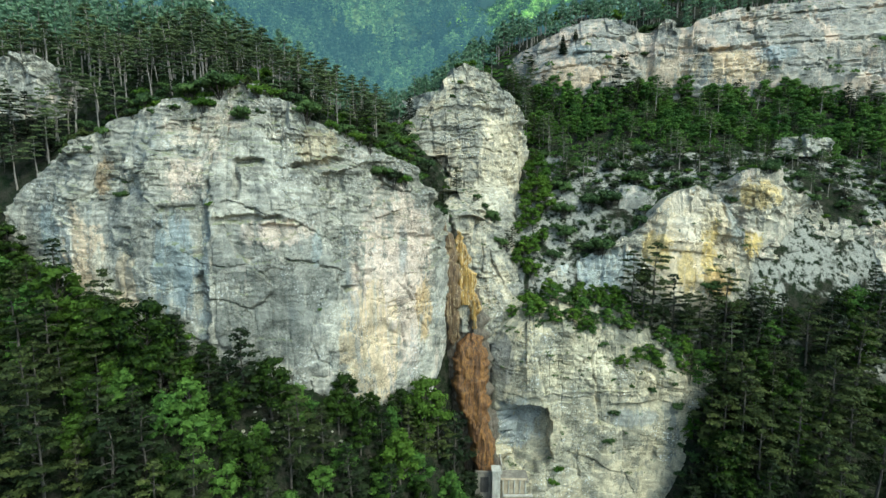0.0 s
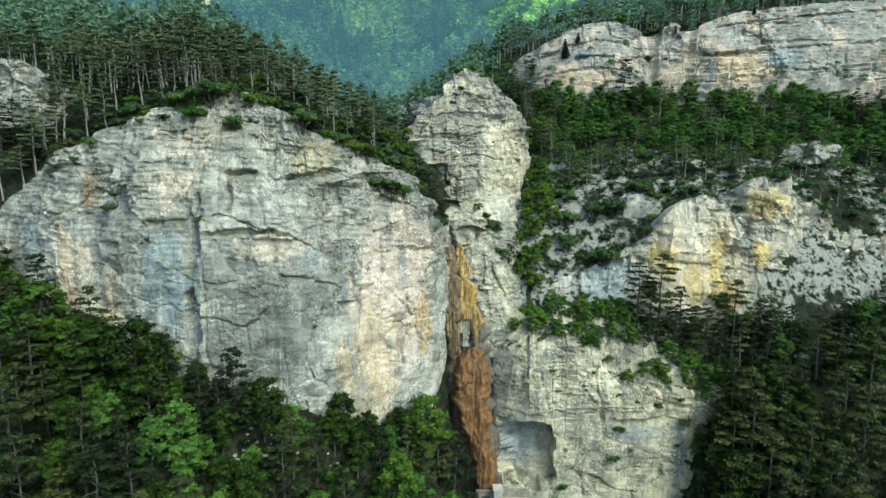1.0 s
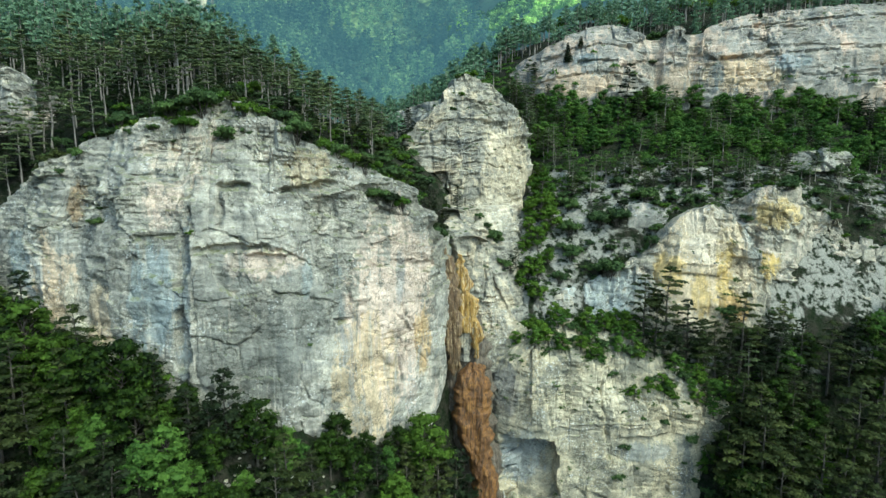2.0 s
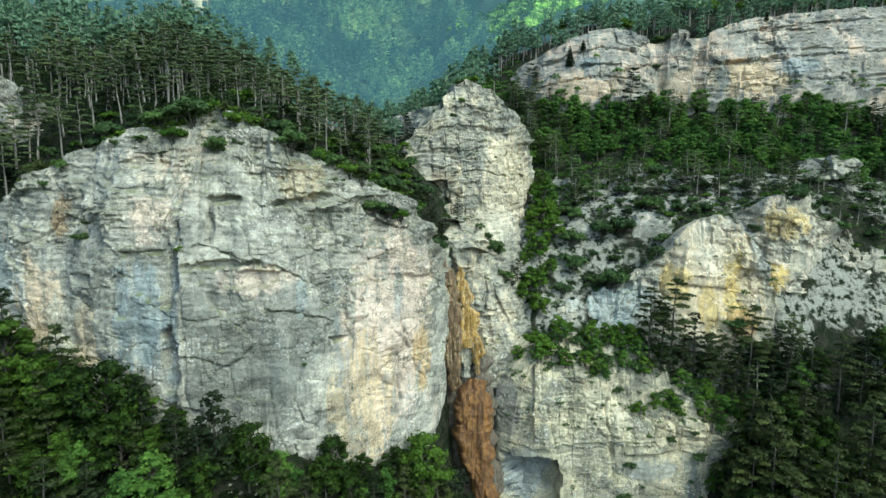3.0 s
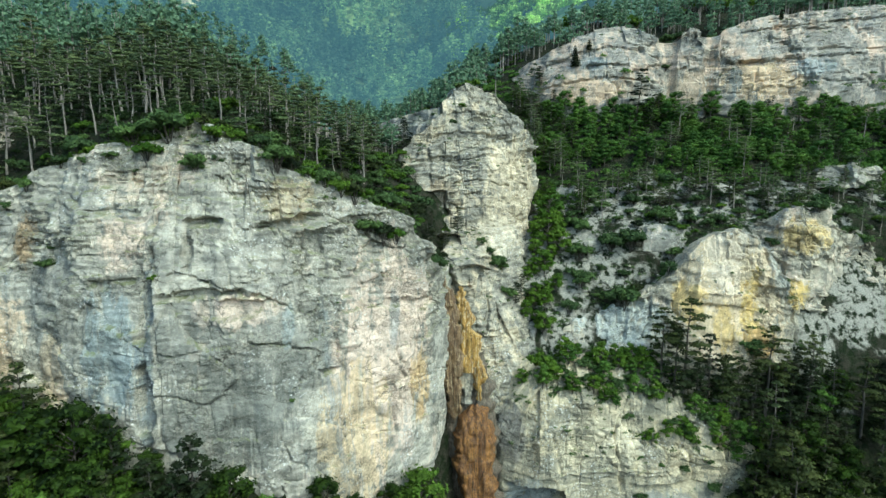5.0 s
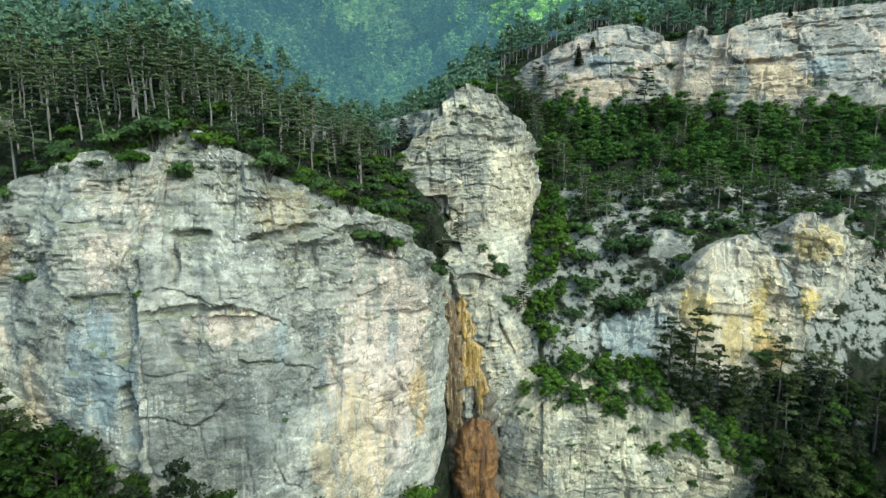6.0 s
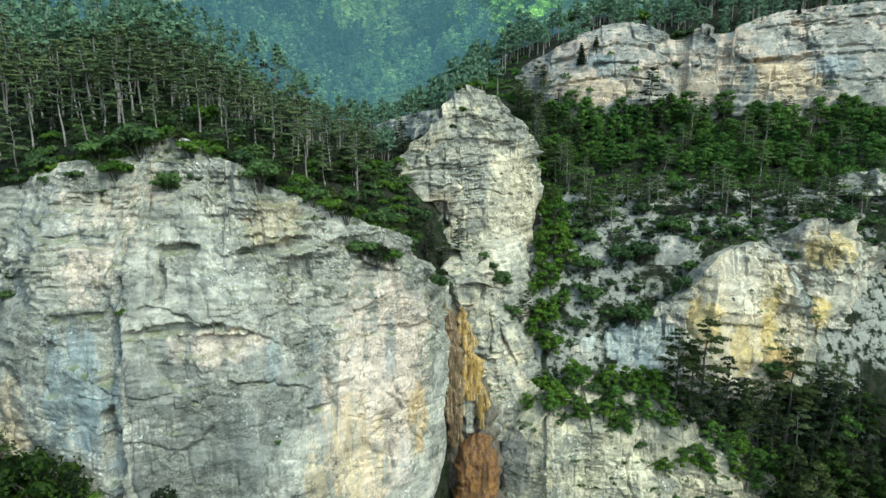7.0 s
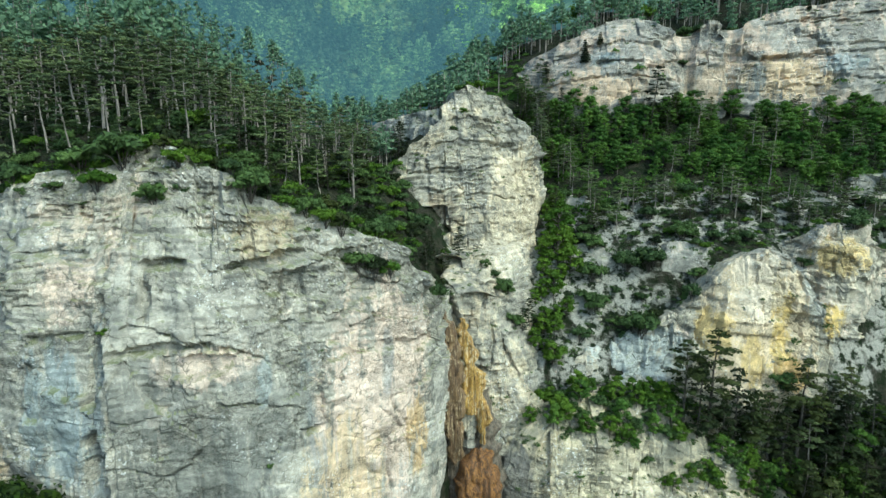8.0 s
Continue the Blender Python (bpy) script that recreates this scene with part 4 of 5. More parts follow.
def tufts(centres, outward, size, flat=0.0):
    """One leaf spray, a triangle, at each centre: facing roughly outward, or lying level where flat is 1."""
    n = len(centres)
    d = outward + rng.normal(0, 0.5, (n, 3))
    d = d * (1 - flat) + flat * (np.array((0, 0, 1.0)) + rng.normal(0, 0.28, (n, 3)))
    d /= np.linalg.norm(d, axis=1)[:, None] + 1e-9
    a = np.cross(d, rng.normal(0, 1, (n, 3)))
    a /= np.linalg.norm(a, axis=1)[:, None] + 1e-9
    b = np.cross(d, a)
    s = size * rng.uniform(0.6, 1.35, (n, 1))
    w = s * rng.uniform(0.55, 0.9, (n, 1))
    v = np.stack([centres - a * s, centres + a * s * 0.5 - b * w, centres + a * s * 0.6 + b * w], 1).reshape(-1, 3)
    return v, np.arange(n * 3).reshape(n, 3)


def heart(centre, radius, squash):
    """The dense inner twigs and leaves of a clump: a small uneven lump."""
    t = (1 + 5 ** 0.5) / 2
    v = np.array([(-1, t, 0), (1, t, 0), (-1, -t, 0), (1, -t, 0), (0, -1, t), (0, 1, t), (0, -1, -t), (0, 1, -t), (t, 0, -1), (t, 0, 1), (-t, 0, -1), (-t, 0, 1)]) / 1.9
    f = np.array([(0, 11, 5), (0, 5, 1), (0, 1, 7), (0, 7, 10), (0, 10, 11), (1, 5, 9), (5, 11, 4), (11, 10, 2), (10, 7, 6), (7, 1, 8), (3, 9, 4), (3, 4, 2), (3, 2, 6), (3, 6, 8), (3, 8, 9), (4, 9, 5), (2, 4, 11), (6, 2, 10), (8, 6, 7), (9, 8, 1)])
    v = v * rng.uniform(0.7, 1.25, (12, 1)) * radius * np.array((1, 1, squash))
    return v + np.array(centre), f


def clump(centre, radius, count, squash, size, flat=0.0, core=0.0):
    """Leaf sprays over a lumpy, flattened shell."""
    d = rng.normal(0, 1, (count, 3))
    d /= np.linalg.norm(d, axis=1)[:, None]
    d[:, 2] = np.where(d[:, 2] < -0.3, -d[:, 2] * 0.5, d[:, 2])
    r = radius * rng.uniform(0.35, 1.05, (count, 1)) ** 0.7 * (1 + 0.25 * np.sin(d[:, :1] * 5 + centre[0]) * np.cos(d[:, 1:2] * 4 + centre[1]))
    if core:
        r = np.maximum(r, radius * core * 1.05)
    c = np.array(centre) + d * r * np.array((1, 1, squash))
    leaf = tufts(c, d, size, flat)
    return joined([leaf, heart(centre, radius * core, squash)]) if core else leaf


def make_tree(name, trunk_vf, crown_vf, bark_mat, leaf_mat):
    root = new(name)
    t = new("trunk", soup_mesh(name + "_trunk", *trunk_vf, bark_mat, True))
    c = new("crown", soup_mesh(name + "_crown", *crown_vf, leaf_mat))
    t.parent = c.parent = root
    return root


def pine(height, bare, spread, pads, leaf_mat=None, sparse=1.0, name="pine_tree"):
    """Tall bare trunk, and an open crown of flat, layered pads on level limbs."""
    k = 7
    zs = np.linspace(-1.2, height, k)
    bend = np.cumsum(rng.normal(0, 0.16, (k, 2)), 0)
    pts = np.column_stack([bend, zs])
    pts[:2, :2] = 0
    r0 = 0.016 * height + 0.05
    wood = [tube(pts, np.linspace(r0, 0.05, k), 6)]
    leaf = []
    for i in range(pads):
        f = (i + rng.uniform(0, 0.8)) / pads
        z = height * (bare + (1 - bare) * f) + rng.uniform(-0.3, 0.3)
        reach = spread * (1 - 0.72 * f ** 1.6) * rng.uniform(0.45, 1.0) * (0.75 + 0.5 * min(1, f * 4))
        a = i * 2.4 + rng.uniform(-0.5, 0.5)
        base = np.array([np.interp(z - 0.3, zs, pts[:, 0]), np.interp(z - 0.3, zs, pts[:, 1]), z - 0.3])
        tip = base + np.array((math.cos(a) * reach, math.sin(a) * reach, 0.3 + rng.uniform(-0.3, 0.5)))
        wood.append(tube([base, (base + tip) / 2 + (0, 0, 0.25), tip], [0.09, 0.06, 0.02], 3))
        rad = max(0.9, reach * rng.uniform(0.45, 0.68))
        leaf.append(clump(base + (tip - base) * 0.8, rad, int((26 + 28 * rad) * sparse), 0.25, 0.33, 0.5, 0.55))
    for i in range(int(4 + height * bare / 3)):
        z = height * bare * rng.uniform(0.35, 1.0)
        a = rng.uniform(0, 6.28)
        base = np.array([np.interp(z, zs, pts[:, 0]), np.interp(z, zs, pts[:, 1]), z])
        wood.append(tube([base, base + np.array((math.cos(a), math.sin(a), rng.uniform(-0.2, 0.3))) * rng.uniform(0.6, 1.8)], [0.05, 0.02], 3))
    leaf.append(clump((pts[-1, 0], pts[-1, 1], height), spread * 0.3, 70, 0.5, 0.32, 0.4))
    return make_tree(name, joined(wood), joined(leaf), dark_bark if leaf_mat else pine_bark, leaf_mat or needles)


def conifer(height, spread):
    """Dark dense cone of drooping tiers."""
    wood = [tube([(0, 0, -1), (0, 0, height * 0.5), (0.1, 0, height)], [0.02 * height, 0.012 * height, 0.02], 5)]
    leaf = []
    tiers = int(height * 1.1)
    for i in range(tiers):
        f = (i + 0.3) / tiers
        z = height * (0.08 + 0.92 * f)
        r = spread * (1 - f) ** 0.85 * rng.uniform(0.8, 1.1) + 0.25
        for j in range(6):
            a = j * 1.05 + i * 0.7 + rng.uniform(-0.3, 0.3)
            leaf.append(clump((math.cos(a) * r * 0.62, math.sin(a) * r * 0.62, z - 0.18 * r), r * 0.5, int(16 + 14 * r), 0.4, 0.32, 0.4))
    return make_tree("spruce_tree", joined(wood), joined(leaf), dark_bark, needles_dark)


def broadleaf(height, spread, clumps, leaf_mat=None, size=0.42, thick=1.0):
    """Branching trunk under a billowing crown of leafy clumps with gaps."""
    fork = height * 0.3
    wood = [tube([(0, 0, -1.2), (0.1, 0.05, fork * 0.6), (0.2, 0.0, fork * 1.3), (0.2, 0.1, height * 0.7)], [0.022 * height, 0.018 * height, 0.013 * height, 0.03], 6)]
    leaf = []
    for i in range(clumps):
        f = (i + 0.5) / clumps
        z = height * (0.28 + 0.66 * f)
        r = spread * math.sqrt(max(0.03, 1 - (2 * (0.12 + 0.88 * f) - 0.95) ** 2)) * rng.uniform(0.3, 0.92)
        a = i * 2.4 + rng.uniform(-0.6, 0.6)
        c = np.array((math.cos(a) * r, math.sin(a) * r, z + rng.uniform(-0.6, 0.6)))
        base = np.array((0.15, 0.05, min(z * 0.75, height * 0.65)))
        wood.append(tube([base, (base + c) / 2 + (0, 0, 0.2), c], [0.1, 0.07, 0.03], 3))
        rad = spread * rng.uniform(0.26, 0.46)
        leaf.append(clump(c, rad, int((28 + 30 * rad) * thick), 0.75, size * 1.08, 0.25, 0.6))
    return make_tree("broadleaf_tree", joined(wood), joined(leaf), dark_bark, leaf_mat or leaves)


def shrub(height, spread, clumps, leaf_mat, name="shrub"):
    wood, leaf = [], []
    for i in range(clumps):
        a, r = i * 2.4, spread * math.sqrt((i + 0.3) / clumps) * 0.8
        c = np.array((math.cos(a) * r, math.sin(a) * r, height * rng.uniform(0.35, 0.8)))
        wood.append(tube([(0, 0, -0.5), c * (0.5, 0.5, 0.6), c], [0.07, 0.05, 0.02], 3))
        leaf.append(clump(c, spread * rng.uniform(0.28, 0.5), int(40 + 26 * spread), 0.8, 0.2, 0.15, 0.6))
    root = make_tree(name, joined(wood), joined(leaf), dark_bark, leaf_mat)
    root.children[0].name = "stem"
    return root


# ground and rock together, to stand things on
from mathutils.bvhtree import BVHTree


def catcher():
    vs, fs, n = [], [], 0
    sel_x, sel_y = np.where((gx > -300) & (gx < 330))[0], np.where((gy > 20) & (gy < 620))[0]
    G = np.stack([GX, GY, GZ], -1)[sel_x[0]:sel_x[-1] + 1:2, sel_y[0]:sel_y[-1] + 1:2]
    for P in [G] + ROCKS:
        idx = np.arange(P.shape[0] * P.shape[1]).reshape(P.shape[:2]) + n
        fs += np.stack([idx[:-1, :-1], idx[1:, :-1], idx[1:, 1:], idx[:-1, 1:]], -1).reshape(-1, 4).tolist()
        vs += P.reshape(-1, 3).tolist()
        n += P.shape[0] * P.shape[1]
    return BVHTree.FromPolygons(vs, fs)


BVH = catcher()


def drop(x, y, above=400.0):
    p, nrm, i, d = BVH.ray_cast(Vector((x, y, above)), Vector((0, 0, -1)))
    return (p, abs(nrm.z)) if p else (None, 0)


TAKEN = {}


def free(x, y, gap):
    c = (int(x // 4), int(y // 4))
    for i in range(-2, 3):
        for j in range(-2, 3):
            for px, py, g in TAKEN.get((c[0] + i, c[1] + j), ()):
                if math.hypot(px - x, py - y) < (gap + g) / 2:
                    return False
    TAKEN.setdefault(c, []).append((x, y, gap))
    return True


COUNT = {}


def stand(kind, x, y, size=1.0, sink=0.2, above=400.0, steepest=0.3, rooted=False):
    """Stands a copy of a tree of that kind on the slope at (x, y)."""
    p, up = drop(x, y, above)
    if p is None or up < steepest or (rooted and p.z > land(np.array([x]), np.array([y]))[0] + 2.5):
        return None
    protos, label, category, group = KINDS[kind]
    COUNT[kind] = COUNT.get(kind, 0) + 1
    src = protos[int(rng.integers(len(protos)))]
    s = size * rng.uniform(0.85, 1.15)
    m = pose(p.x, p.y, p.z - sink, rng.uniform(-2, 2), rng.uniform(-2, 2), rng.uniform(0, 360))
    ob = copy_thing(src, m)
    ob.scale = (s * rng.uniform(0.9, 1.1), s * rng.uniform(0.9, 1.1), s)
    return tagged(ob, label, category, group)


def hang(kind, x, z, size):
    """A bush rooted in the face of a wall at (x, z)."""
    p, nrm, i, d = BVH.ray_cast(Vector((x, 60, z)), Vector((0, 1, 0)))
    if p:
        protos, label, category, group = KINDS[kind]
        ob = copy_thing(protos[int(rng.integers(len(protos)))], pose(p.x, p.y + 0.3 * size, p.z - 0.5 * size, rng.uniform(5, 20), 0, rng.uniform(0, 360)))
        ob.scale = (size, size, size)
        tagged(ob, label, category, group)


def inside(x, y, poly):
    hit = False
    for (x0, y0), (x1, y1) in zip(poly, poly[1:] + poly[:1]):
        if (y0 > y) != (y1 > y) and x < x0 + (y - y0) / (y1 - y0) * (x1 - x0):
            hit = not hit
    return hit


def wood(poly, count, mixture, gap, steepest=0.3, zmax=400.0, rooted=False):
    """Plants a polygon of the plan: a mixture of (kind, share, least size, greatest size)."""
    xs, ys = [p[0] for p in poly], [p[1] for p in poly]
    shares = np.cumsum([m[1] for m in mixture])
    placed = tries = 0
    while placed < count and tries < count * 12:
        tries += 1
        x, y = rng.uniform(min(xs), max(xs)), rng.uniform(min(ys), max(ys))
        if not inside(x, y, list(poly)):
            continue
        kind, _, lo, hi = mixture[min(int(np.searchsorted(shares, rng.uniform(0, shares[-1]))), len(mixture) - 1)]
        s = rng.uniform(lo, hi)
        if not free(x, y, gap * s):
            continue
        if stand(kind, x, y, s, 0.3, zmax, steepest, rooted):
            placed += 1


pines = [pine(17, 0.52, 3.9, 14), pine(15, 0.55, 3.6, 12), pine(18.5, 0.47, 4.0, 15), pine(14, 0.38, 3.7, 13), pine(16, 0.62, 3.4, 10)]
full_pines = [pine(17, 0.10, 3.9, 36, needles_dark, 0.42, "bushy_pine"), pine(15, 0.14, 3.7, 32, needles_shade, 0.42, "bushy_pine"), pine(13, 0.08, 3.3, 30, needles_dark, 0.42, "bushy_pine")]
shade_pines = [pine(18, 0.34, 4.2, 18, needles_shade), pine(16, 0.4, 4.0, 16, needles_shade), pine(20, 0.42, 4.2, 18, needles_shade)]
junipers = [shrub(2.4, 1.6, 9, needles_dark, "juniper_bush"), shrub(3.0, 1.5, 10, needles_shade, "juniper_bush")]
spruces = [conifer(11, 2.6), conifer(8, 2.2)]
broads = [broadleaf(11, 4.6, 21, None, 0.31, 0.72), broadleaf(9.5, 4.2, 19, None, 0.31, 0.72), broadleaf(12, 4.4, 22, None, 0.31, 0.72)]
# crowns in the shade-darkened leaf colour, the last in plain leaves
shaded_broads = [broadleaf(12, 4.8, 27, leaves_shaded, 0.29, 0.86), broadleaf(10, 4.2, 24, leaves_shaded, 0.29, 0.86), broadleaf(13.5, 4.5, 28, leaves_shaded, 0.29, 0.86), broadleaf(9, 3.8, 22, leaves, 0.29, 0.86)]
brights = [broadleaf(6.5, 2.6, 16, leaves_bright, 0.3), broadleaf(5.5, 2.4, 14, leaves_bright, 0.3)]
shrubs = [shrub(2.2, 1.6, 8, leaves_shrub), shrub(1.6, 1.3, 6, leaves_shrub), shrub(2.8, 1.9, 10, leaves_shrub)]
green_shrubs = [shrub(2.0, 1.7, 8, leaves_bright, "green_shrub"), shrub(1.5, 1.3, 6, leaves_bright, "green_shrub")]
for b in shaded_broads:
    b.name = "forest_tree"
for b in brights:
    b.name = "terrace_tree"
KINDS = {
    "pine": (pines, "tall pine with a bare pale trunk and flat dark crown", "pine tree", "pines on the slopes"),
    "full": (full_pines, "dark pine with boughs almost to the ground", "pine tree", "bushy pines"),
    "shade": (shade_pines, "tall dark pine in the forest under the cliffs", "pine tree", "pines on the slopes"),
    "juniper": (junipers, "dark dense juniper bush on a rocky rim", "juniper", "junipers along the rims"),
    "spruce": (spruces, "small dark dense conifer growing from rock", "conifer", "conifers on the rocks"),
    "broad": (broads, "leafy green broadleaf tree on the forest slope", "tree", "broadleaf trees of the forest"),
    "deep": (shaded_broads, "deep green broadleaf tree in the shaded forest", "tree", "broadleaf trees of the forest"),
    "bright": (brights, "small bright green tree on a rock terrace", "tree", "small trees on the terraces"),
    "shrub": (shrubs, "low grey-green shrub rooted in rock and scree", "shrub", "shrubs among the rocks"),
    "green": (green_shrubs, "fresh green bush along the cliff edge", "shrub", "bushes along the rims"),
}

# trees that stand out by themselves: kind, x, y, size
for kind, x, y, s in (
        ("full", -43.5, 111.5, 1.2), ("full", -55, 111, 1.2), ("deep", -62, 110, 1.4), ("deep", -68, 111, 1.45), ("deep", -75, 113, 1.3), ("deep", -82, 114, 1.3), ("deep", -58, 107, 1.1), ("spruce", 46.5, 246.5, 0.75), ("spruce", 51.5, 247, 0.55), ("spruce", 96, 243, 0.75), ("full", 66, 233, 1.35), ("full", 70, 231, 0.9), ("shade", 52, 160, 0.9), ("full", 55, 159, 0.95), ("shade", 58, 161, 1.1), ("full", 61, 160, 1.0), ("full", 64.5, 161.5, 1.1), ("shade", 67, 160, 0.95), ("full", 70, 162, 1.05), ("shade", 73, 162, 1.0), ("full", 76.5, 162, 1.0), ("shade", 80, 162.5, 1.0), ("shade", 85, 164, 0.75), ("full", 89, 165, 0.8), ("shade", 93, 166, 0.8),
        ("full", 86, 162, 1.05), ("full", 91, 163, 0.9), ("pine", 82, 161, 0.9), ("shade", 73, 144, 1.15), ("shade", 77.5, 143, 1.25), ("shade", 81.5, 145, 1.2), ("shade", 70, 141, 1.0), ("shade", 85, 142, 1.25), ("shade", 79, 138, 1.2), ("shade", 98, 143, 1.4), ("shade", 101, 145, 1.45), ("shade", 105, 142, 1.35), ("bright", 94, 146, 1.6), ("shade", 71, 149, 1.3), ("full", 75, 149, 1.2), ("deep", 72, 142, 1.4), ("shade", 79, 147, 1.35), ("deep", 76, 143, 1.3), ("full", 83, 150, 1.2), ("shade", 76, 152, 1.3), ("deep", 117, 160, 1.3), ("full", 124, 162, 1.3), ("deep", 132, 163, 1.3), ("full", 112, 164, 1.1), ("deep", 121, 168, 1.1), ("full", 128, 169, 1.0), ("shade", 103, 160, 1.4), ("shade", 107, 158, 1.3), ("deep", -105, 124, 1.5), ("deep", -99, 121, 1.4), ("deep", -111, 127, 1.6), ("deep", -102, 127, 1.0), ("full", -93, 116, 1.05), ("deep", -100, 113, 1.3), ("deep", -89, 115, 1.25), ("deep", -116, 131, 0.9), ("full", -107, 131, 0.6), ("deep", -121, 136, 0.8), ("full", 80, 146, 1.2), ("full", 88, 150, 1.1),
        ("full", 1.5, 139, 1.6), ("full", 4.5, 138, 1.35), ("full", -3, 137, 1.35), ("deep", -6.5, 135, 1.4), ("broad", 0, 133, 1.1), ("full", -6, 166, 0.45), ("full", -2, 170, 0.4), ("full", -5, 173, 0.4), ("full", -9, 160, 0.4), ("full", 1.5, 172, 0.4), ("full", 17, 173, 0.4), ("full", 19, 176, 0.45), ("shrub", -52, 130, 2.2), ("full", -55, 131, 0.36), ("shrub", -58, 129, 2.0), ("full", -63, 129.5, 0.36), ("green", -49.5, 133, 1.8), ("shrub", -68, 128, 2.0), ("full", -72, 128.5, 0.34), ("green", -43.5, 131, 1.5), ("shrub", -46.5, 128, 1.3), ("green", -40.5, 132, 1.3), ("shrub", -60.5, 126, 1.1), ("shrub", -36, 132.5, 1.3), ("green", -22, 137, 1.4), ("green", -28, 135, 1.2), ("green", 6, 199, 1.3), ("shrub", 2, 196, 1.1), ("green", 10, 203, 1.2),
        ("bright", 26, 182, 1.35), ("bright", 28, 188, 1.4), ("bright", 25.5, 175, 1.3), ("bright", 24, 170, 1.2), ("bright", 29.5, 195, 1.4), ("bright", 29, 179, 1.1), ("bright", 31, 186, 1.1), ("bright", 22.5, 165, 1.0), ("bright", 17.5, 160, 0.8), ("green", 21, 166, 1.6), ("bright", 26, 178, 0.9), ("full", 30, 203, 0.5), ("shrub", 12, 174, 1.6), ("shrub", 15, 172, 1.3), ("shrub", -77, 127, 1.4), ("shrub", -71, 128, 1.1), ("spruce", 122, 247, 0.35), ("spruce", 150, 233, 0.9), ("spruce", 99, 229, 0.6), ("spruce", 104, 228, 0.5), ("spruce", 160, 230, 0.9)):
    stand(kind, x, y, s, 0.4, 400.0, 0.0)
    free(x, y, 3.0)
for kind, x, z, s in (
        ("shrub", 46, 20.4, 0.9), ("shrub", 44.3, 3.6, 1.0), ("shrub", 49.5, 5.4, 0.9), ("shrub", 46.1, 11.0, 1.2), ("shrub", 32.3, 21.6, 0.7), ("shrub", 50.8, 18.7, 0.6), ("shrub", 38.7, 26.9, 0.6), ("shrub", 57.1, 17.1, 0.8), ("shrub", 63.3, 18.8, 1.1), ("green", 60, 23.7, 1.1), ("shrub", 48.8, 26.9, 0.8), ("shrub", 65.5, 1.0, 1.2), ("shrub", 65.5, -7.0, 1.2), ("shrub", 64.5, 12.0, 1.3), ("shrub", 62.5, 6.0, 0.9),
        ("shrub", 54, 28, 1.1), ("shrub", 58, 26, 1.3), ("green", 56, 29.5, 1.2), ("shrub", 36, 23.5, 0.5), ("shrub", 28, 27.5, 0.6), ("green", 30, -4, 1.1), ("green", 28.5, -8, 1.3), ("green", -50.9, 72.2, 0.55), ("shrub", -22.3, 64.7, 0.5), ("shrub", -71, 73.4, 0.9), ("shrub", -71.2, 76.5, 0.7), ("shrub", -29.5, 48.5, 0.4), ("shrub", 9.9, 67.6, 1.3), ("shrub", 11.5, 65.5, 1.2), ("shrub", 7.8, 71, 1.1), ("shrub", 13.2, 63.5, 1.0), ("green", 2.9, 107.2, 0.9), ("shrub", 0.5, 102.7, 0.9), ("shrub", -66, 92, 0.8), ("shrub", -46, 90.5, 1.0), ("shrub", -43, 92, 1.1), ("shrub", -57, 90, 0.6), ("shrub", -80, 84, 0.8)):
    hang(kind, x, z, s)
# forest at the foot of the walls, with lighter leafy trees in front
wood([(-135, 66), (-60, 62), (-34, 78), (-58, 98), (-120, 110)], 46, (("full", 0.8, 1.0, 1.3), ("shade", 0.2, 0.95, 1.15)), 4.2, rooted=True)
wood([(-50, 108), (-30, 112), (-8, 128), (-4, 118), (-26, 96), (-48, 94)], 14, (("broad", 1.0, 0.65, 0.95),), 4.0, rooted=True)
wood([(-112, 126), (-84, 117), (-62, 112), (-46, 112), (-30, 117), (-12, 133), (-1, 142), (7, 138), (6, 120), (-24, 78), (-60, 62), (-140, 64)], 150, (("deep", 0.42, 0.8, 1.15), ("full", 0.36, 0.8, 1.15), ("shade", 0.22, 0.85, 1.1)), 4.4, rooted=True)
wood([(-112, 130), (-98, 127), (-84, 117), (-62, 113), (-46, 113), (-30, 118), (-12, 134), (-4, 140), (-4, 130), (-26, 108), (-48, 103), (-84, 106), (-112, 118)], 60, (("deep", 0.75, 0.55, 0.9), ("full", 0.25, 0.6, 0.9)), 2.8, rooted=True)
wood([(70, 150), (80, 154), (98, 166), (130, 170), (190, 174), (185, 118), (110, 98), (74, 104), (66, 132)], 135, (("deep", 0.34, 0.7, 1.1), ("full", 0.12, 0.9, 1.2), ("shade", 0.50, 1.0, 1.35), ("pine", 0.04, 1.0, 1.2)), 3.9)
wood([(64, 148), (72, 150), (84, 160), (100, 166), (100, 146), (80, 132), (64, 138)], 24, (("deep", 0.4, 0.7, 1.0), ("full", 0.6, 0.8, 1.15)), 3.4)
# pine wood over the main wall: lower trees towards the cleft, taller ones up the spur
wood([(-62, 139), (-46, 140), (-32, 141), (-27, 147), (-21, 160), (-22, 172), (-26, 182), (-38, 190), (-62, 180)], 66, (("pine", 0.86, 0.58, 0.82), ("full", 0.14, 0.45, 0.7)), 3.6)
wood([(-66, 140), (-62, 180), (-50, 194), (-110, 196), (-150, 190), (-140, 172), (-100, 174), (-112, 150), (-98, 146), (-88, 144)], 92, (("pine", 0.88, 0.75, 1.0), ("full", 0.12, 0.5, 0.9)), 3.6)
wood([(-32, 182), (-21, 180), (-22, 198), (-34, 200)], 14, (("pine", 0.5, 0.55, 0.75), ("full", 0.5, 0.4, 0.6)), 2.6, 0.0)
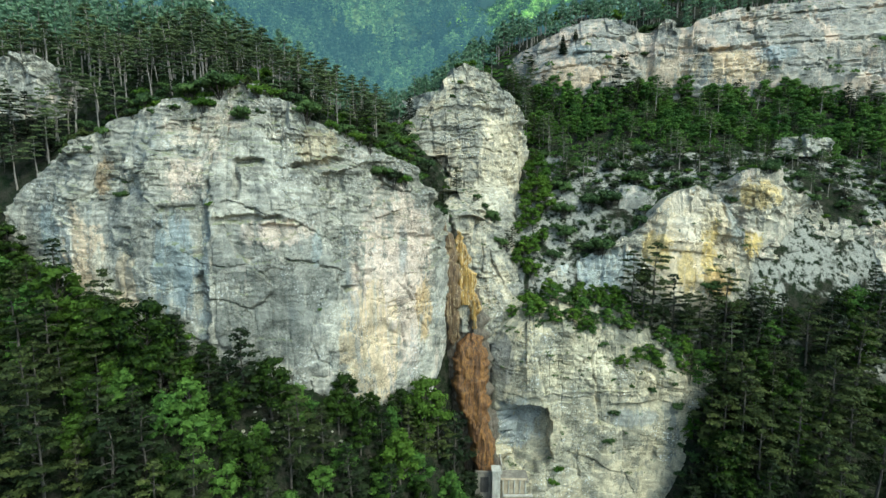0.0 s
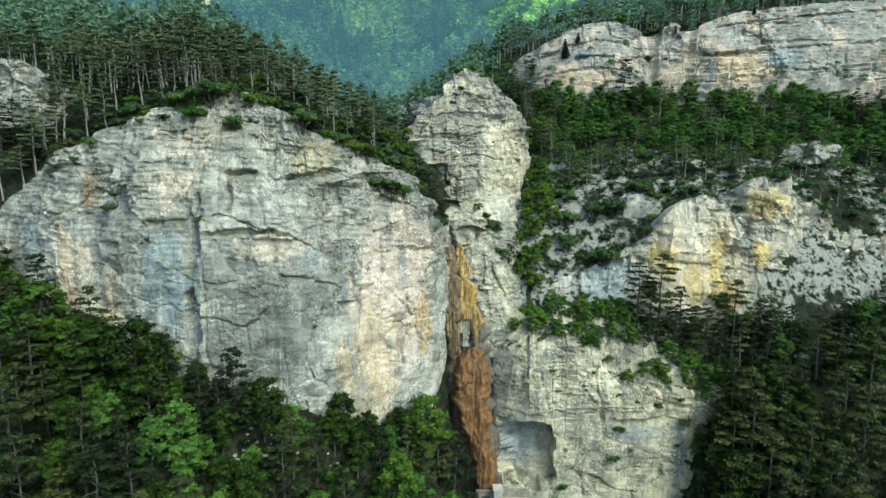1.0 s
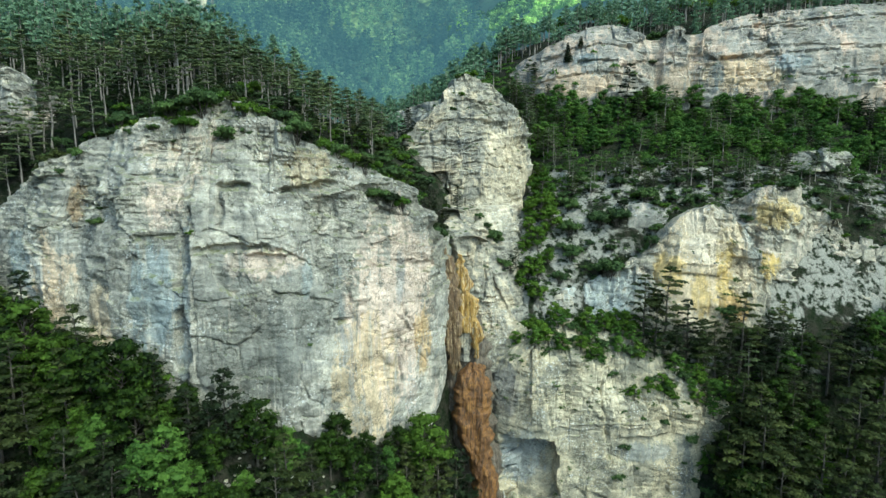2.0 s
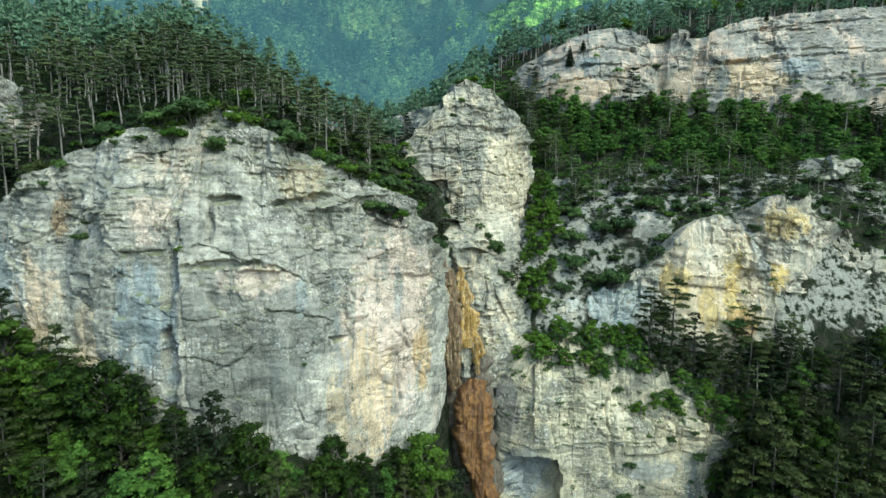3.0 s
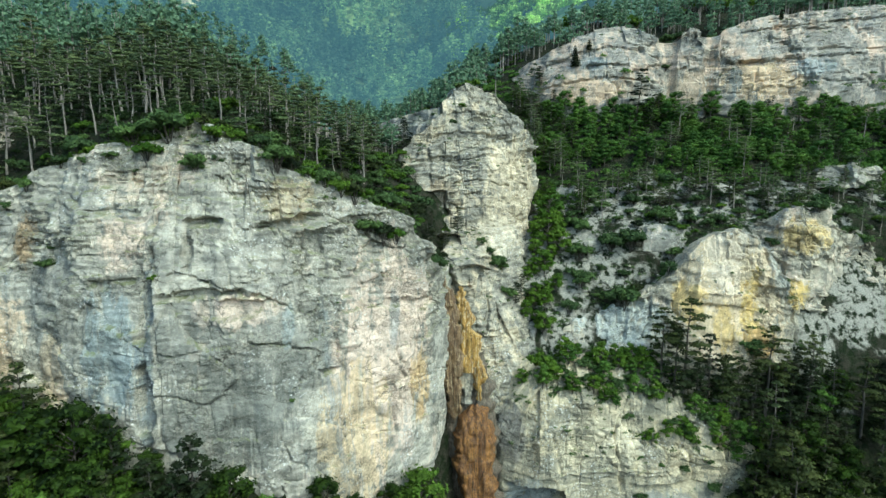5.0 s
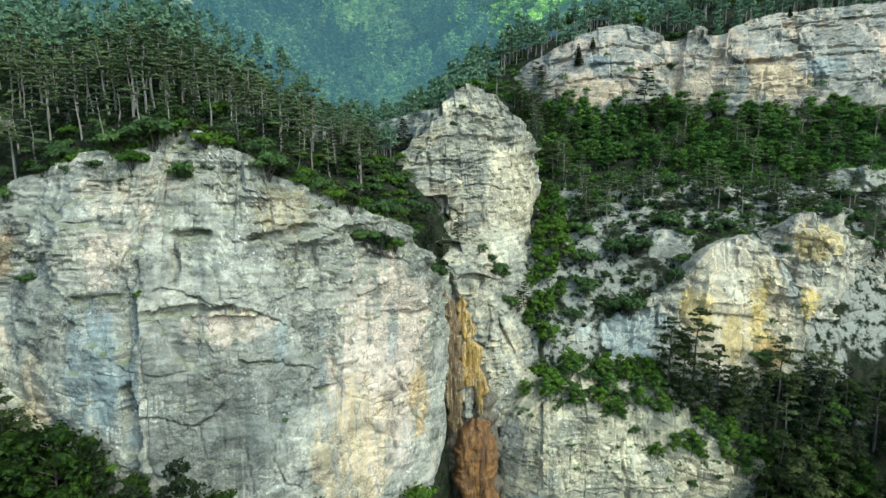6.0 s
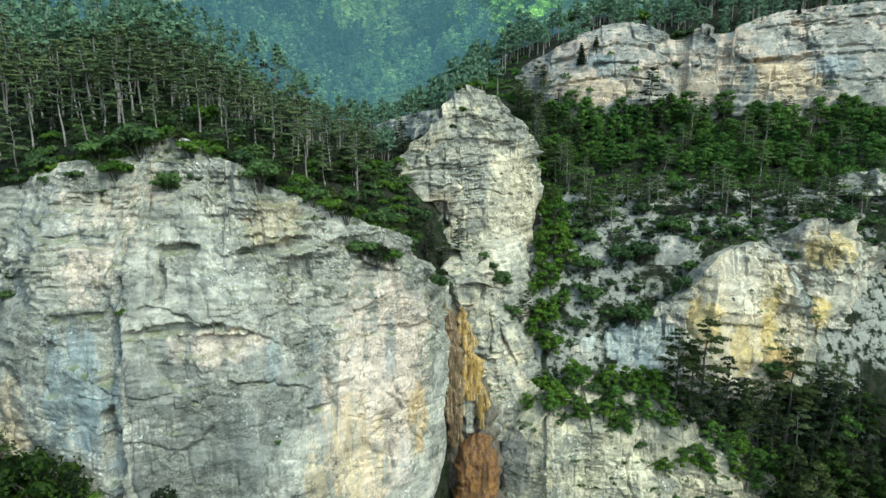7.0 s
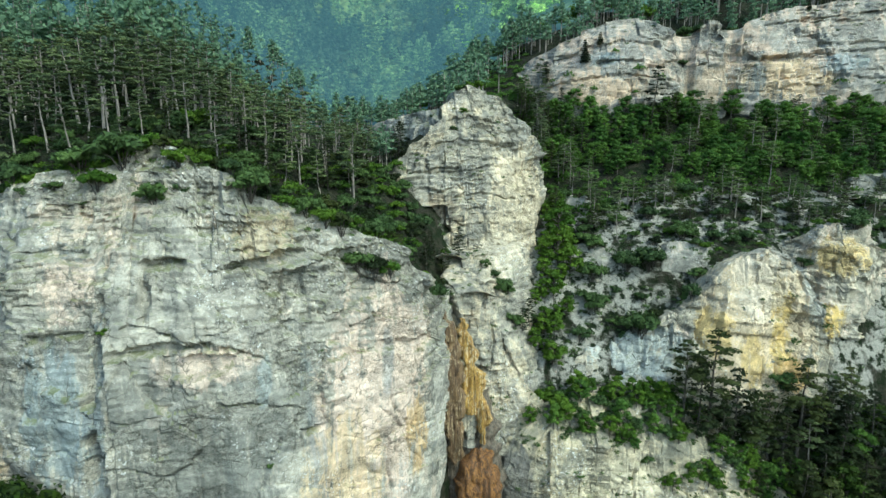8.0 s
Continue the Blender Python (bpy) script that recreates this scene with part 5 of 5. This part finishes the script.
wood([(-135, 148), (-104, 142), (-98, 150), (-108, 156), (-135, 156)], 16, (("pine", 0.6, 0.7, 0.9), ("full", 0.4, 0.5, 0.8)), 3.2)
wood([(-104, 140), (-80, 131), (-60, 127), (-46, 134), (-34, 135), (-20, 139), (-8, 147), (-16, 162), (-44, 158), (-70, 152), (-95, 156)], 150, (("green", 0.3, 0.9, 1.8), ("shrub", 0.62, 0.9, 2.0), ("juniper", 0.08, 1.0, 1.8)), 1.5)
wood([(-88, 131), (-70, 126), (-58, 125.5), (-50, 130), (-44, 132.5), (-36, 131.5), (-26, 134.5), (-12, 141), (-10, 148), (-30, 144), (-44, 143), (-60, 137), (-84, 140)], 90, (("shrub", 0.42, 1.4, 2.4), ("green", 0.36, 1.3, 2.2), ("juniper", 0.22, 1.0, 1.8)), 1.5, 0.0)
wood([(22, 172), (60, 174), (62, 190), (30, 194)], 12, (("shrub", 0.8, 1.5, 2.6), ("juniper", 0.2, 1.0, 1.8)), 2.2, 0.1)
wood([(62, 138), (70, 136), (70, 147), (66, 148)], 7, (("full", 0.6, 0.6, 0.9), ("deep", 0.4, 0.6, 0.9)), 2.4, 0.0)
# the cleft and ledge on the near side of the tower
wood([(-34, 206), (-20, 202), (-12, 214), (-24, 236), (-38, 244)], 30, (("full", 0.6, 0.4, 0.65), ("pine", 0.4, 0.45, 0.65)), 2.4, 0.0)
wood([(-26, 160), (-13, 156), (-5, 172), (-14, 188), (-28, 186)], 60, (("shrub", 0.4, 1.0, 1.8), ("green", 0.4, 1.0, 1.8), ("juniper", 0.2, 1.0, 1.8)), 1.7, 0.0)
# slope between the middle and the upper walls
wood([(34, 242), (46, 236), (66, 234), (90, 238), (104, 234), (126, 230), (200, 228), (205, 236), (126, 236), (104, 240), (96, 244), (82, 244), (66, 239), (46, 243), (36, 250)], 60, (("broad", 0.8, 0.62, 0.9), ("full", 0.2, 0.5, 0.8)), 3.0, 0.0, rooted=True)
wood([(30, 226), (50, 216), (90, 204), (130, 206), (190, 206), (195, 236), (110, 235), (70, 238), (36, 246)], 175, (("broad", 0.78, 0.52, 0.85), ("full", 0.12, 0.5, 0.8), ("pine", 0.10, 0.6, 0.8)), 3.2, rooted=True)
wood([(28, 196), (60, 188), (90, 186), (120, 192), (180, 198), (190, 212), (110, 206), (60, 206), (32, 214)], 100, (("pine", 0.26, 0.5, 0.75), ("shrub", 0.54, 0.8, 1.8), ("full", 0.2, 0.35, 0.6)), 2.6)
wood([(20, 176), (60, 178), (110, 182), (180, 184), (190, 200), (90, 196), (30, 198)], 100, (("shrub", 0.85, 0.8, 1.6), ("green", 0.15, 0.8, 1.3)), 2.4, 0.2)
# terrace over the lower wall, the bush-filled cleft beside the tower, the gully on its far side
wood([(22, 156), (50, 155), (74, 157), (100, 166), (98, 165), (70, 164), (22, 165)], 80, (("bright", 0.34, 0.6, 1.0), ("shrub", 0.5, 0.9, 1.7), ("broad", 0.16, 0.4, 0.6)), 2.0, 0.12)
wood([(-10, 154), (-4, 158), (-1, 174), (-12, 175), (-15, 164)], 30, (("shrub", 0.6, 1.1, 1.9), ("green", 0.3, 1.0, 1.6), ("juniper", 0.1, 1.0, 1.8)), 1.9, 0.0)
wood([(19, 172), (27, 170), (33, 196), (34, 214), (27, 205)], 26, (("bright", 0.55, 0.6, 1.0), ("green", 0.45, 0.9, 1.6)), 2.2, 0.1)
wood([(66, 150), (76, 152), (92, 164), (84, 170), (66, 160)], 34, (("shrub", 0.7, 1.0, 2.0), ("bright", 0.3, 0.6, 1.0)), 2.0, 0.0)
wood([(80, 246), (87, 243), (87, 256), (80, 256)], 5, (("shrub", 1.0, 1.0, 1.6),), 1.5, 0.0)
wood([(94, 250), (100, 246), (100, 258), (94, 258)], 5, (("shrub", 1.0, 1.0, 1.6),), 1.5, 0.0)
wood([(54, 156), (82, 158), (86, 164), (56, 163)], 18, (("full", 0.6, 0.4, 0.7), ("shade", 0.4, 0.4, 0.6)), 2.6, 0.0)
wood([(28, 216), (36, 212), (46, 236), (40, 247), (30, 258), (20, 250)], 42, (("pine", 0.35, 0.6, 0.85), ("full", 0.3, 0.5, 0.8), ("broad", 0.35, 0.45, 0.7)), 2.8)
wood([(30, 190), (60, 186), (110, 186), (180, 190), (186, 208), (60, 206), (32, 210)], 36, (("pine", 0.7, 0.42, 0.7), ("full", 0.3, 0.35, 0.55)), 3.0)


# ---- woods too many to count, undergrowth, stones, the far mountain ----
def stamp(templates, spots):
    """Joins turned and scaled copies of small templates at (x, y, z, size) into one set of vertices and faces."""
    vs, fs, n = [], [], 0
    pick = rng.integers(len(templates), size=len(spots))
    turn = rng.uniform(0, 2 * math.pi, len(spots))
    for (x, y, z, s), k, a in zip(spots, pick, turn):
        v, f = templates[k]
        c, sn = math.cos(a) * s, math.sin(a) * s
        w = np.column_stack([v[:, 0] * c - v[:, 1] * sn + x, v[:, 0] * sn + v[:, 1] * c + y, v[:, 2] * s + z])
        vs.append(w)
        fs.append(f + n)
        n += len(v)
    return np.vstack(vs), np.vstack(fs)


def far_crown(height, spread, layers, per, size, bare, core=0.0):
    parts = []
    for i in range(layers):
        f = (i + 0.5) / layers
        a = i * 2.4
        r = spread * (1 - 0.75 * f)
        parts.append(clump((math.cos(a) * r * 0.5, math.sin(a) * r * 0.5, height * (bare + (1 - bare) * f)), max(0.8, r * 0.8), per, 0.4, size, 0.0, core))
    return joined(parts)


def far_trunk(height):
    return tube([(0, 0, -1.5), (0, 0, height * 0.5), (0, 0, height * 0.92)], [0.3, 0.22, 0.08], 4)


def scatter(poly, count, lo, hi, use_land=False, steepest=0.25, thin=None):
    out = []
    xs, ys = [p[0] for p in poly], [p[1] for p in poly]
    tries = 0
    while len(out) < count and tries < count * 8:
        tries += 1
        x, y = rng.uniform(min(xs), max(xs)), rng.uniform(min(ys), max(ys))
        if not inside(x, y, list(poly)):
            continue
        if thin and fbm(np.array([x / thin]), np.array([y / thin]), np.array([0.0]), 3, 5)[0] < -0.05:
            continue
        if use_land:
            z = 0.2
        else:
            p, up = drop(x, y)
            if p is None or up < steepest:
                continue
            z = p.z
        out.append((x, y, z - 0.2, rng.uniform(lo, hi)))
    if use_land:
        o = np.array(out)
        o[:, 2] = use_land(o[:, 0], o[:, 1])
        return o.tolist()
    return out


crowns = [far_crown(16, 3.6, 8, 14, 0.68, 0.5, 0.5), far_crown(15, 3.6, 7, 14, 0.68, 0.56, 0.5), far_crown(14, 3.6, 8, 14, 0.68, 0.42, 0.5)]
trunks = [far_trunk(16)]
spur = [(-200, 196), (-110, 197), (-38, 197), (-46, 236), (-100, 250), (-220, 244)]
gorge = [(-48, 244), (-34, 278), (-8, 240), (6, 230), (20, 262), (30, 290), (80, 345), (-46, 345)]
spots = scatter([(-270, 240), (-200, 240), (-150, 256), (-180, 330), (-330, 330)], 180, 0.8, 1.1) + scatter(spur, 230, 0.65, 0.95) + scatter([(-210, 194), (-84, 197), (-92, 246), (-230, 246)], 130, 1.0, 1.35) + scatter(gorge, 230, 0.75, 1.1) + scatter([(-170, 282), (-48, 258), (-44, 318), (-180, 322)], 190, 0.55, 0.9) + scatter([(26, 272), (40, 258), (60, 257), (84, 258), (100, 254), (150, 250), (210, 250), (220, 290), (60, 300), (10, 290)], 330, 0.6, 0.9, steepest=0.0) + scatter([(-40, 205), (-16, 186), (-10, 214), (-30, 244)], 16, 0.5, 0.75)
tagged(new("far_pine_crowns", soup_mesh("far_pine_crowns", *stamp(crowns, spots), needles_hazed)), "pine forest crowns covering the back of the gorge, paled for haze", "forest", kind="stuff")
tagged(new("far_pine_trunks", soup_mesh("far_pine_trunks", *stamp(trunks, spots), pine_bark, True)), "pale straight trunks of the pine forest in the gorge", "forest", kind="stuff")
leafy = [joined([clump((0, 0, 4), 3.2, 58, 0.9, 0.85), clump((1.8, 0.6, 5.5), 2.2, 30, 0.8, 0.85), clump((-1.2, 1.2, 5), 2.4, 32, 0.8, 0.85)])]
spots = scatter([(0, 300), (60, 275), (250, 275), (250, 345), (-40, 345), (-40, 310)], 170, 0.7, 1.2, thin=40)
tagged(new("far_leafy_wood", soup_mesh("far_leafy_wood", *stamp(leafy, spots), leaves_bright)), "light green spring foliage among the far pines", "forest", kind="stuff")

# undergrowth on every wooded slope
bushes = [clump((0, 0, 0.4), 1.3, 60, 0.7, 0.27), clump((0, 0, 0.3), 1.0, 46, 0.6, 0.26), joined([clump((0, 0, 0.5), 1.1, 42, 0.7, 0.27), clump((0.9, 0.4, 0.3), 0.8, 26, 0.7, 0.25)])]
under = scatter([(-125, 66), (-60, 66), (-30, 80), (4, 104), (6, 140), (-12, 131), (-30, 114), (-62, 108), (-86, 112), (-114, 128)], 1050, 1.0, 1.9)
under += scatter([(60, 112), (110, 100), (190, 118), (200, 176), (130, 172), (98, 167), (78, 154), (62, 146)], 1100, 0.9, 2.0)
light_under = scatter([(-46, 140), (-36, 135), (-26, 136), (-8, 147), (-12, 158), (-44, 148)], 170, 0.8, 1.5)
light_under += scatter([(-96, 137), (-80, 129), (-58, 127), (-50, 132), (-54, 140), (-90, 146)], 220, 0.7, 1.4)
pine_under = scatter([(-105, 140), (-60, 134), (-44, 138), (-26, 139), (-10, 149), (-20, 190), (-60, 235), (-190, 235), (-180, 175), (-100, 172)], 1900, 0.7, 1.6)
slope_under = scatter([(4, 246), (32, 254), (30, 290), (0, 298)], 150, 0.9, 1.8, steepest=0.1) + scatter([(2, 212), (30, 206), (40, 244), (28, 266), (4, 262)], 170, 0.9, 1.8, steepest=0.1) + scatter([(28, 200), (60, 202), (190, 204), (200, 238), (110, 236), (34, 248)], 800, 1.0, 2.2, steepest=0.1)
tagged(new("undergrowth", soup_mesh("undergrowth", *stamp(bushes, under), leaves_under_shaded)), "low tangled undergrowth, coloured near black for the shade between the trees", "undergrowth", kind="stuff")
tagged(new("slope_undergrowth", soup_mesh("slope_undergrowth", *stamp(bushes, slope_under), leaves)), "dense green thicket on the slope under the upper cliffs", "undergrowth", kind="stuff")
tagged(new("pine_undergrowth", soup_mesh("pine_undergrowth", *stamp(bushes, pine_under), leaves_pinewood)), "dull green brush beneath the pines", "undergrowth", kind="stuff")
tagged(new("bright_undergrowth", soup_mesh("bright_undergrowth", *stamp(bushes, light_under), leaves_bright)), "fresh green undergrowth beneath the pines", "undergrowth", kind="stuff")
scrub = scatter([(20, 170), (60, 176), (110, 182), (200, 184), (200, 206), (90, 202), (32, 212)], 620, 0.4, 1.1, steepest=0.15)
scrub += scatter([(14, 156), (60, 155), (104, 160), (100, 172), (60, 168), (18, 168)], 260, 0.4, 1.1, steepest=0.12)
scrub += scatter([(-104, 138), (-80, 130), (-60, 127), (-44, 131), (-24, 135), (-6, 145), (-10, 152), (-40, 144), (-62, 136), (-84, 140)], 260, 0.3, 0.85, steepest=0.3)
scrub += scatter([(-14, 182), (0, 182), (10, 186), (26, 196), (26, 212), (0, 205)], 60, 0.3, 0.8, steepest=0.4)
scrub += scatter([(-2, 160), (18, 162), (22, 180), (0, 178)], 50, 0.3, 0.7, steepest=0.35)
scrub += scatter([(34, 246), (60, 244), (110, 240), (180, 240), (190, 250), (110, 250), (60, 258), (36, 260)], 130, 0.3, 0.8, steepest=0.45)
scrub += scatter([(14, 150), (60, 150), (70, 156), (14, 158)], 80, 0.3, 0.7, steepest=0.3)
scrub += scatter([(-60, 190), (-10, 180), (-4, 230), (-40, 280)], 160, 0.5, 1.2)
tagged(new("scrub", soup_mesh("scrub", *stamp(bushes, scrub), leaves_shrub)), "grey-green scrub dotted over scree and ledges", "scrub", kind="stuff")


def boulder(seed):
    bm = bmesh.new()
    bmesh.ops.create_icosphere(bm, subdivisions=1, radius=1.0)
    v = np.array([q.co for q in bm.verts])
    bm.faces.ensure_lookup_table()
    f = np.array([[q.index for q in face.verts] for face in bm.faces])
    bm.free()
    r = 1 + 0.5 * fbm(v[:, 0] * 1.3 + seed, v[:, 1] * 1.3, v[:, 2] * 1.3, 3, seed)
    v = np.round(v * r[:, None] * 2.2) / 2.2 * 0.5 + v * r[:, None] * 0.5
    return v * (1.0, 0.8, 0.6), f


stones = [boulder(i) for i in range(4)]
spots = scatter([(20, 172), (60, 176), (110, 182), (200, 184), (200, 208), (90, 204), (32, 214)], 520, 0.2, 0.9, steepest=0.1)
spots += scatter([(18, 158), (60, 157), (100, 164), (96, 170), (20, 167)], 160, 0.15, 0.6, steepest=0.1)
spots += scatter([(-104, 138), (-80, 128), (-60, 122), (-44, 130), (-24, 134), (-6, 145), (-10, 152), (-40, 142), (-62, 134), (-84, 138)], 140, 0.15, 0.6, steepest=0.3)
spots += scatter([(-60, 112), (-30, 116), (-10, 134), (-4, 140), (-14, 126), (-40, 106)], 120, 0.2, 0.7)
tagged(new("scree_stones", soup_mesh("scree_stones", *stamp(stones, spots), rock_ledge)), "loose pale limestone blocks strewn over the slope", "scree", kind="stuff")


# the far mountain, its haze of distance put in as a bluish glow
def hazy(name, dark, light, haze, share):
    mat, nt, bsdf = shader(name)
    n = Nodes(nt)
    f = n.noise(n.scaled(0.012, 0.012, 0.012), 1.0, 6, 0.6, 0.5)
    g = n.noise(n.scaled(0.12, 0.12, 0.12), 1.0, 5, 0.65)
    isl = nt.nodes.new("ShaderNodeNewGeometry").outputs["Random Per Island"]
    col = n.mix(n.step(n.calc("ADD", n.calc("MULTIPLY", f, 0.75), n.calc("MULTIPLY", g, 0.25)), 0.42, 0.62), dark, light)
    # tree-sized noise painted for lit crowns and the dark gaps between
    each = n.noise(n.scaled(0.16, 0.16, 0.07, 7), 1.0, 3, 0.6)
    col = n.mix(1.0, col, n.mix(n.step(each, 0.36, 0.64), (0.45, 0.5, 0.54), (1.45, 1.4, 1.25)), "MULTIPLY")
    # shaded gullies and lit ridges, put into the colour by noise
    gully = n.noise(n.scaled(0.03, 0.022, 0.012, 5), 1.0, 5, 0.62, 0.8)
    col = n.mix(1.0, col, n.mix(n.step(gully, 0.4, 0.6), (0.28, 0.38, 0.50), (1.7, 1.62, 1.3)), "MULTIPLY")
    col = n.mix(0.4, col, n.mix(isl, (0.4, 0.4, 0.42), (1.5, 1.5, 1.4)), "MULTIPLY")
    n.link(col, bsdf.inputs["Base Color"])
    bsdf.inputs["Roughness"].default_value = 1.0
    # even emission mixed in as haze; the slope itself gives no light
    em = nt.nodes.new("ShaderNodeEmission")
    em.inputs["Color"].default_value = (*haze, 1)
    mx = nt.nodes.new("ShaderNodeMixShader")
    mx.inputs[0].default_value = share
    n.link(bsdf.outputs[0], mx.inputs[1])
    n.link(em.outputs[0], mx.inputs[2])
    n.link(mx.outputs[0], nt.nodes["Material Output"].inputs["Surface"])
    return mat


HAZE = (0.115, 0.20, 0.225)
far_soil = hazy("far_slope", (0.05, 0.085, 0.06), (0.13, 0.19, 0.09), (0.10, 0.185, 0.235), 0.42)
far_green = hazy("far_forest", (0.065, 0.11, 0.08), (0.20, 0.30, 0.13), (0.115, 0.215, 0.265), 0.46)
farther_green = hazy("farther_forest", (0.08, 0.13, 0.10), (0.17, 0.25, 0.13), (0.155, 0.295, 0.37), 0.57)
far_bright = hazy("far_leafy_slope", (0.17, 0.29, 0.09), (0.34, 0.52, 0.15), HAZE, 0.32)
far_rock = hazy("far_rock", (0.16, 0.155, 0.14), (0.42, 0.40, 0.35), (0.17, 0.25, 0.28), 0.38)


def mountain(x, y):
    x, y = np.asarray(x, float), np.asarray(y, float)
    rise = np.clip((y - 480) / 500, 0, 1.4)
    fold = 38 * fbm(x / 70 + 0.3 * fbm(x / 60, y / 60, 0 * x, 2, 44), y / 260, 0 * x, 3, 41) + 12 * fbm(x / 35, y / 50, 0 * x, 3, 43)
    return land(x, y) + 3.0 - 14 * np.clip((314 - y) / 14, 0, 1) + rise * 130 + np.maximum(fold + 8, 0) * np.clip((y - 350) / 120, 0, 1)


mx_, my_ = np.linspace(-700, 700, 180), np.linspace(298, 1080, 120)
MX, MY = np.meshgrid(mx_, my_, indexing="ij")
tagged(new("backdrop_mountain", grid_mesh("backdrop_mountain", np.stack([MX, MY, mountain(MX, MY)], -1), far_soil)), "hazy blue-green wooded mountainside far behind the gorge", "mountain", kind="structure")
far_crowns = [far_crown(15, 3.4, 7, 17, 0.85, 0.25), far_crown(13, 3.8, 6, 19, 0.88, 0.15)]
spots = scatter([(-180, 310), (22, 310), (20, 560), (-260, 560)], 1600, 0.75, 1.2, use_land=mountain) + scatter([(-330, 300), (-150, 256), (-90, 252), (-50, 250), (-46, 350), (-330, 350)], 420, 0.7, 1.0)
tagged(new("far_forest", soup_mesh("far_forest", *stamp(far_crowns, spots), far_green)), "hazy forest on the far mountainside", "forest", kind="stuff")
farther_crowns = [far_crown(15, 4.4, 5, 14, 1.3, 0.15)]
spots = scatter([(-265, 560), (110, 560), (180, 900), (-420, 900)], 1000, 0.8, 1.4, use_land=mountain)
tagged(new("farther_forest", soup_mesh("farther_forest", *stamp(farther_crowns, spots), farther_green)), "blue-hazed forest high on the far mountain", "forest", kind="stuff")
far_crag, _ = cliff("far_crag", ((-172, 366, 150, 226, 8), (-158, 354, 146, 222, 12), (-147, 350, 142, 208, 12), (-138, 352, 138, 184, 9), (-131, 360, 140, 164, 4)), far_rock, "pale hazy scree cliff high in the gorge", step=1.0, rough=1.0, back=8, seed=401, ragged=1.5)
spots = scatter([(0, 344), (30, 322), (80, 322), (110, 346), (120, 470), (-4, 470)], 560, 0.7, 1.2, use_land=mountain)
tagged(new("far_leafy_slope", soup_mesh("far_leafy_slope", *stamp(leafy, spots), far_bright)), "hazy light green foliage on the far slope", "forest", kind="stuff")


# ---- the small water works at the foot of the fall ----
def plaster(name, a, b):
    mat, nt, bsdf = shader(name)
    n = Nodes(nt)
    f = n.noise(n.scaled(0.8, 0.8, 0.5, 4), 1.0, 6, 0.65)
    g = n.noise(n.scaled(2.5, 2.5, 0.3, 6), 1.0, 5, 0.6)
    col = n.mix(n.step(f, 0.4, 0.65), a, b)
    col = n.mix(n.calc("MULTIPLY", n.step(g, 0.55, 0.7), 0.5), col, (0.16, 0.14, 0.11))
    n.link(col, bsdf.inputs["Base Color"])
    bsdf.inputs["Roughness"].default_value = 0.9
    n.link(n.bump(g, 0.05, 0.7), bsdf.inputs["Normal"])
    return mat


concrete = plaster("weathered_concrete", (0.36, 0.335, 0.28), (0.50, 0.47, 0.40))
tan_wall = plaster("tan_masonry", (0.34, 0.27, 0.18), (0.50, 0.42, 0.30))
# dark colour that stands for the shade inside an opening
gap_shade = plaster("opening_shade", (0.05, 0.045, 0.04), (0.09, 0.08, 0.07))


def slab(x0, x1, y0, y1, z0, z1, bevel=0.08):
    bm = bmesh.new()
    bmesh.ops.create_cube(bm, size=1.0)
    for v in bm.verts:
        v.co = Vector((x0 + (v.co.x + 0.5) * (x1 - x0), y0 + (v.co.y + 0.5) * (y1 - y0), z0 + (v.co.z + 0.5) * (z1 - z0)))
    bmesh.ops.bevel(bm, geom=list(bm.edges), offset=bevel, segments=1, affect="EDGES")
    return bm


rough_wall = plaster("stained_weir", (0.16, 0.14, 0.115), (0.27, 0.24, 0.19))
works = tagged(new("water_intake"), "small pale concrete water intake with stepped masonry walls", "water works")
part("intake_block", slab(11.0, 13.2, 140.6, 143.6, -9.0, 0.3), concrete, works, "whitish concrete block")
part("intake_lid", slab(10.85, 13.35, 140.45, 143.75, 0.3, 0.55), concrete, works)
part("weir_wall", slab(6.6, 11.0, 143.2, 144.0, -9.0, -1.2), rough_wall, works, "stained masonry weir")
# nothing is cut out here: an added solid panel painted as a shaded hole
part("dark_culvert", slab(8.0, 10.2, 143.0, 143.3, -7.0, -2.6, 0.05), gap_shade, works, "dark panel standing in for a shaded culvert opening")
part("retaining_wall", slab(13.6, 20.2, 142.2, 142.9, -9.0, -3.0), tan_wall, works, "tan masonry retaining wall")
part("wall_cap", slab(13.4, 20.4, 142.05, 143.05, -3.0, -2.75), tan_wall, works)
part("lower_wall", slab(14.0, 21.6, 140.0, 140.7, -12.0, -6.4), tan_wall, works, "tan masonry retaining wall")
part("lower_cap", slab(13.8, 21.8, 139.85, 140.85, -6.4, -6.1), concrete, works)
for i in range(5):
    part("pier", slab(13.9 + i * 1.5, 14.2 + i * 1.5, 141.95, 142.25, -9.0, -2.95, 0.04), concrete, works)
part("apron_slab", slab(13.4, 21.0, 142.9, 148.5, -4.2, -3.5), rough_wall, works)
part("chute_kerb", slab(13.5, 13.9, 143.6, 149.0, -2.2, 1.0), concrete, works)

# the patterns from which the trees were copied are no part of the place
for protos, *_ in KINDS.values():
    for p in protos:
        for o in (*p.children_recursive, p):
            bpy.data.objects.remove(o)
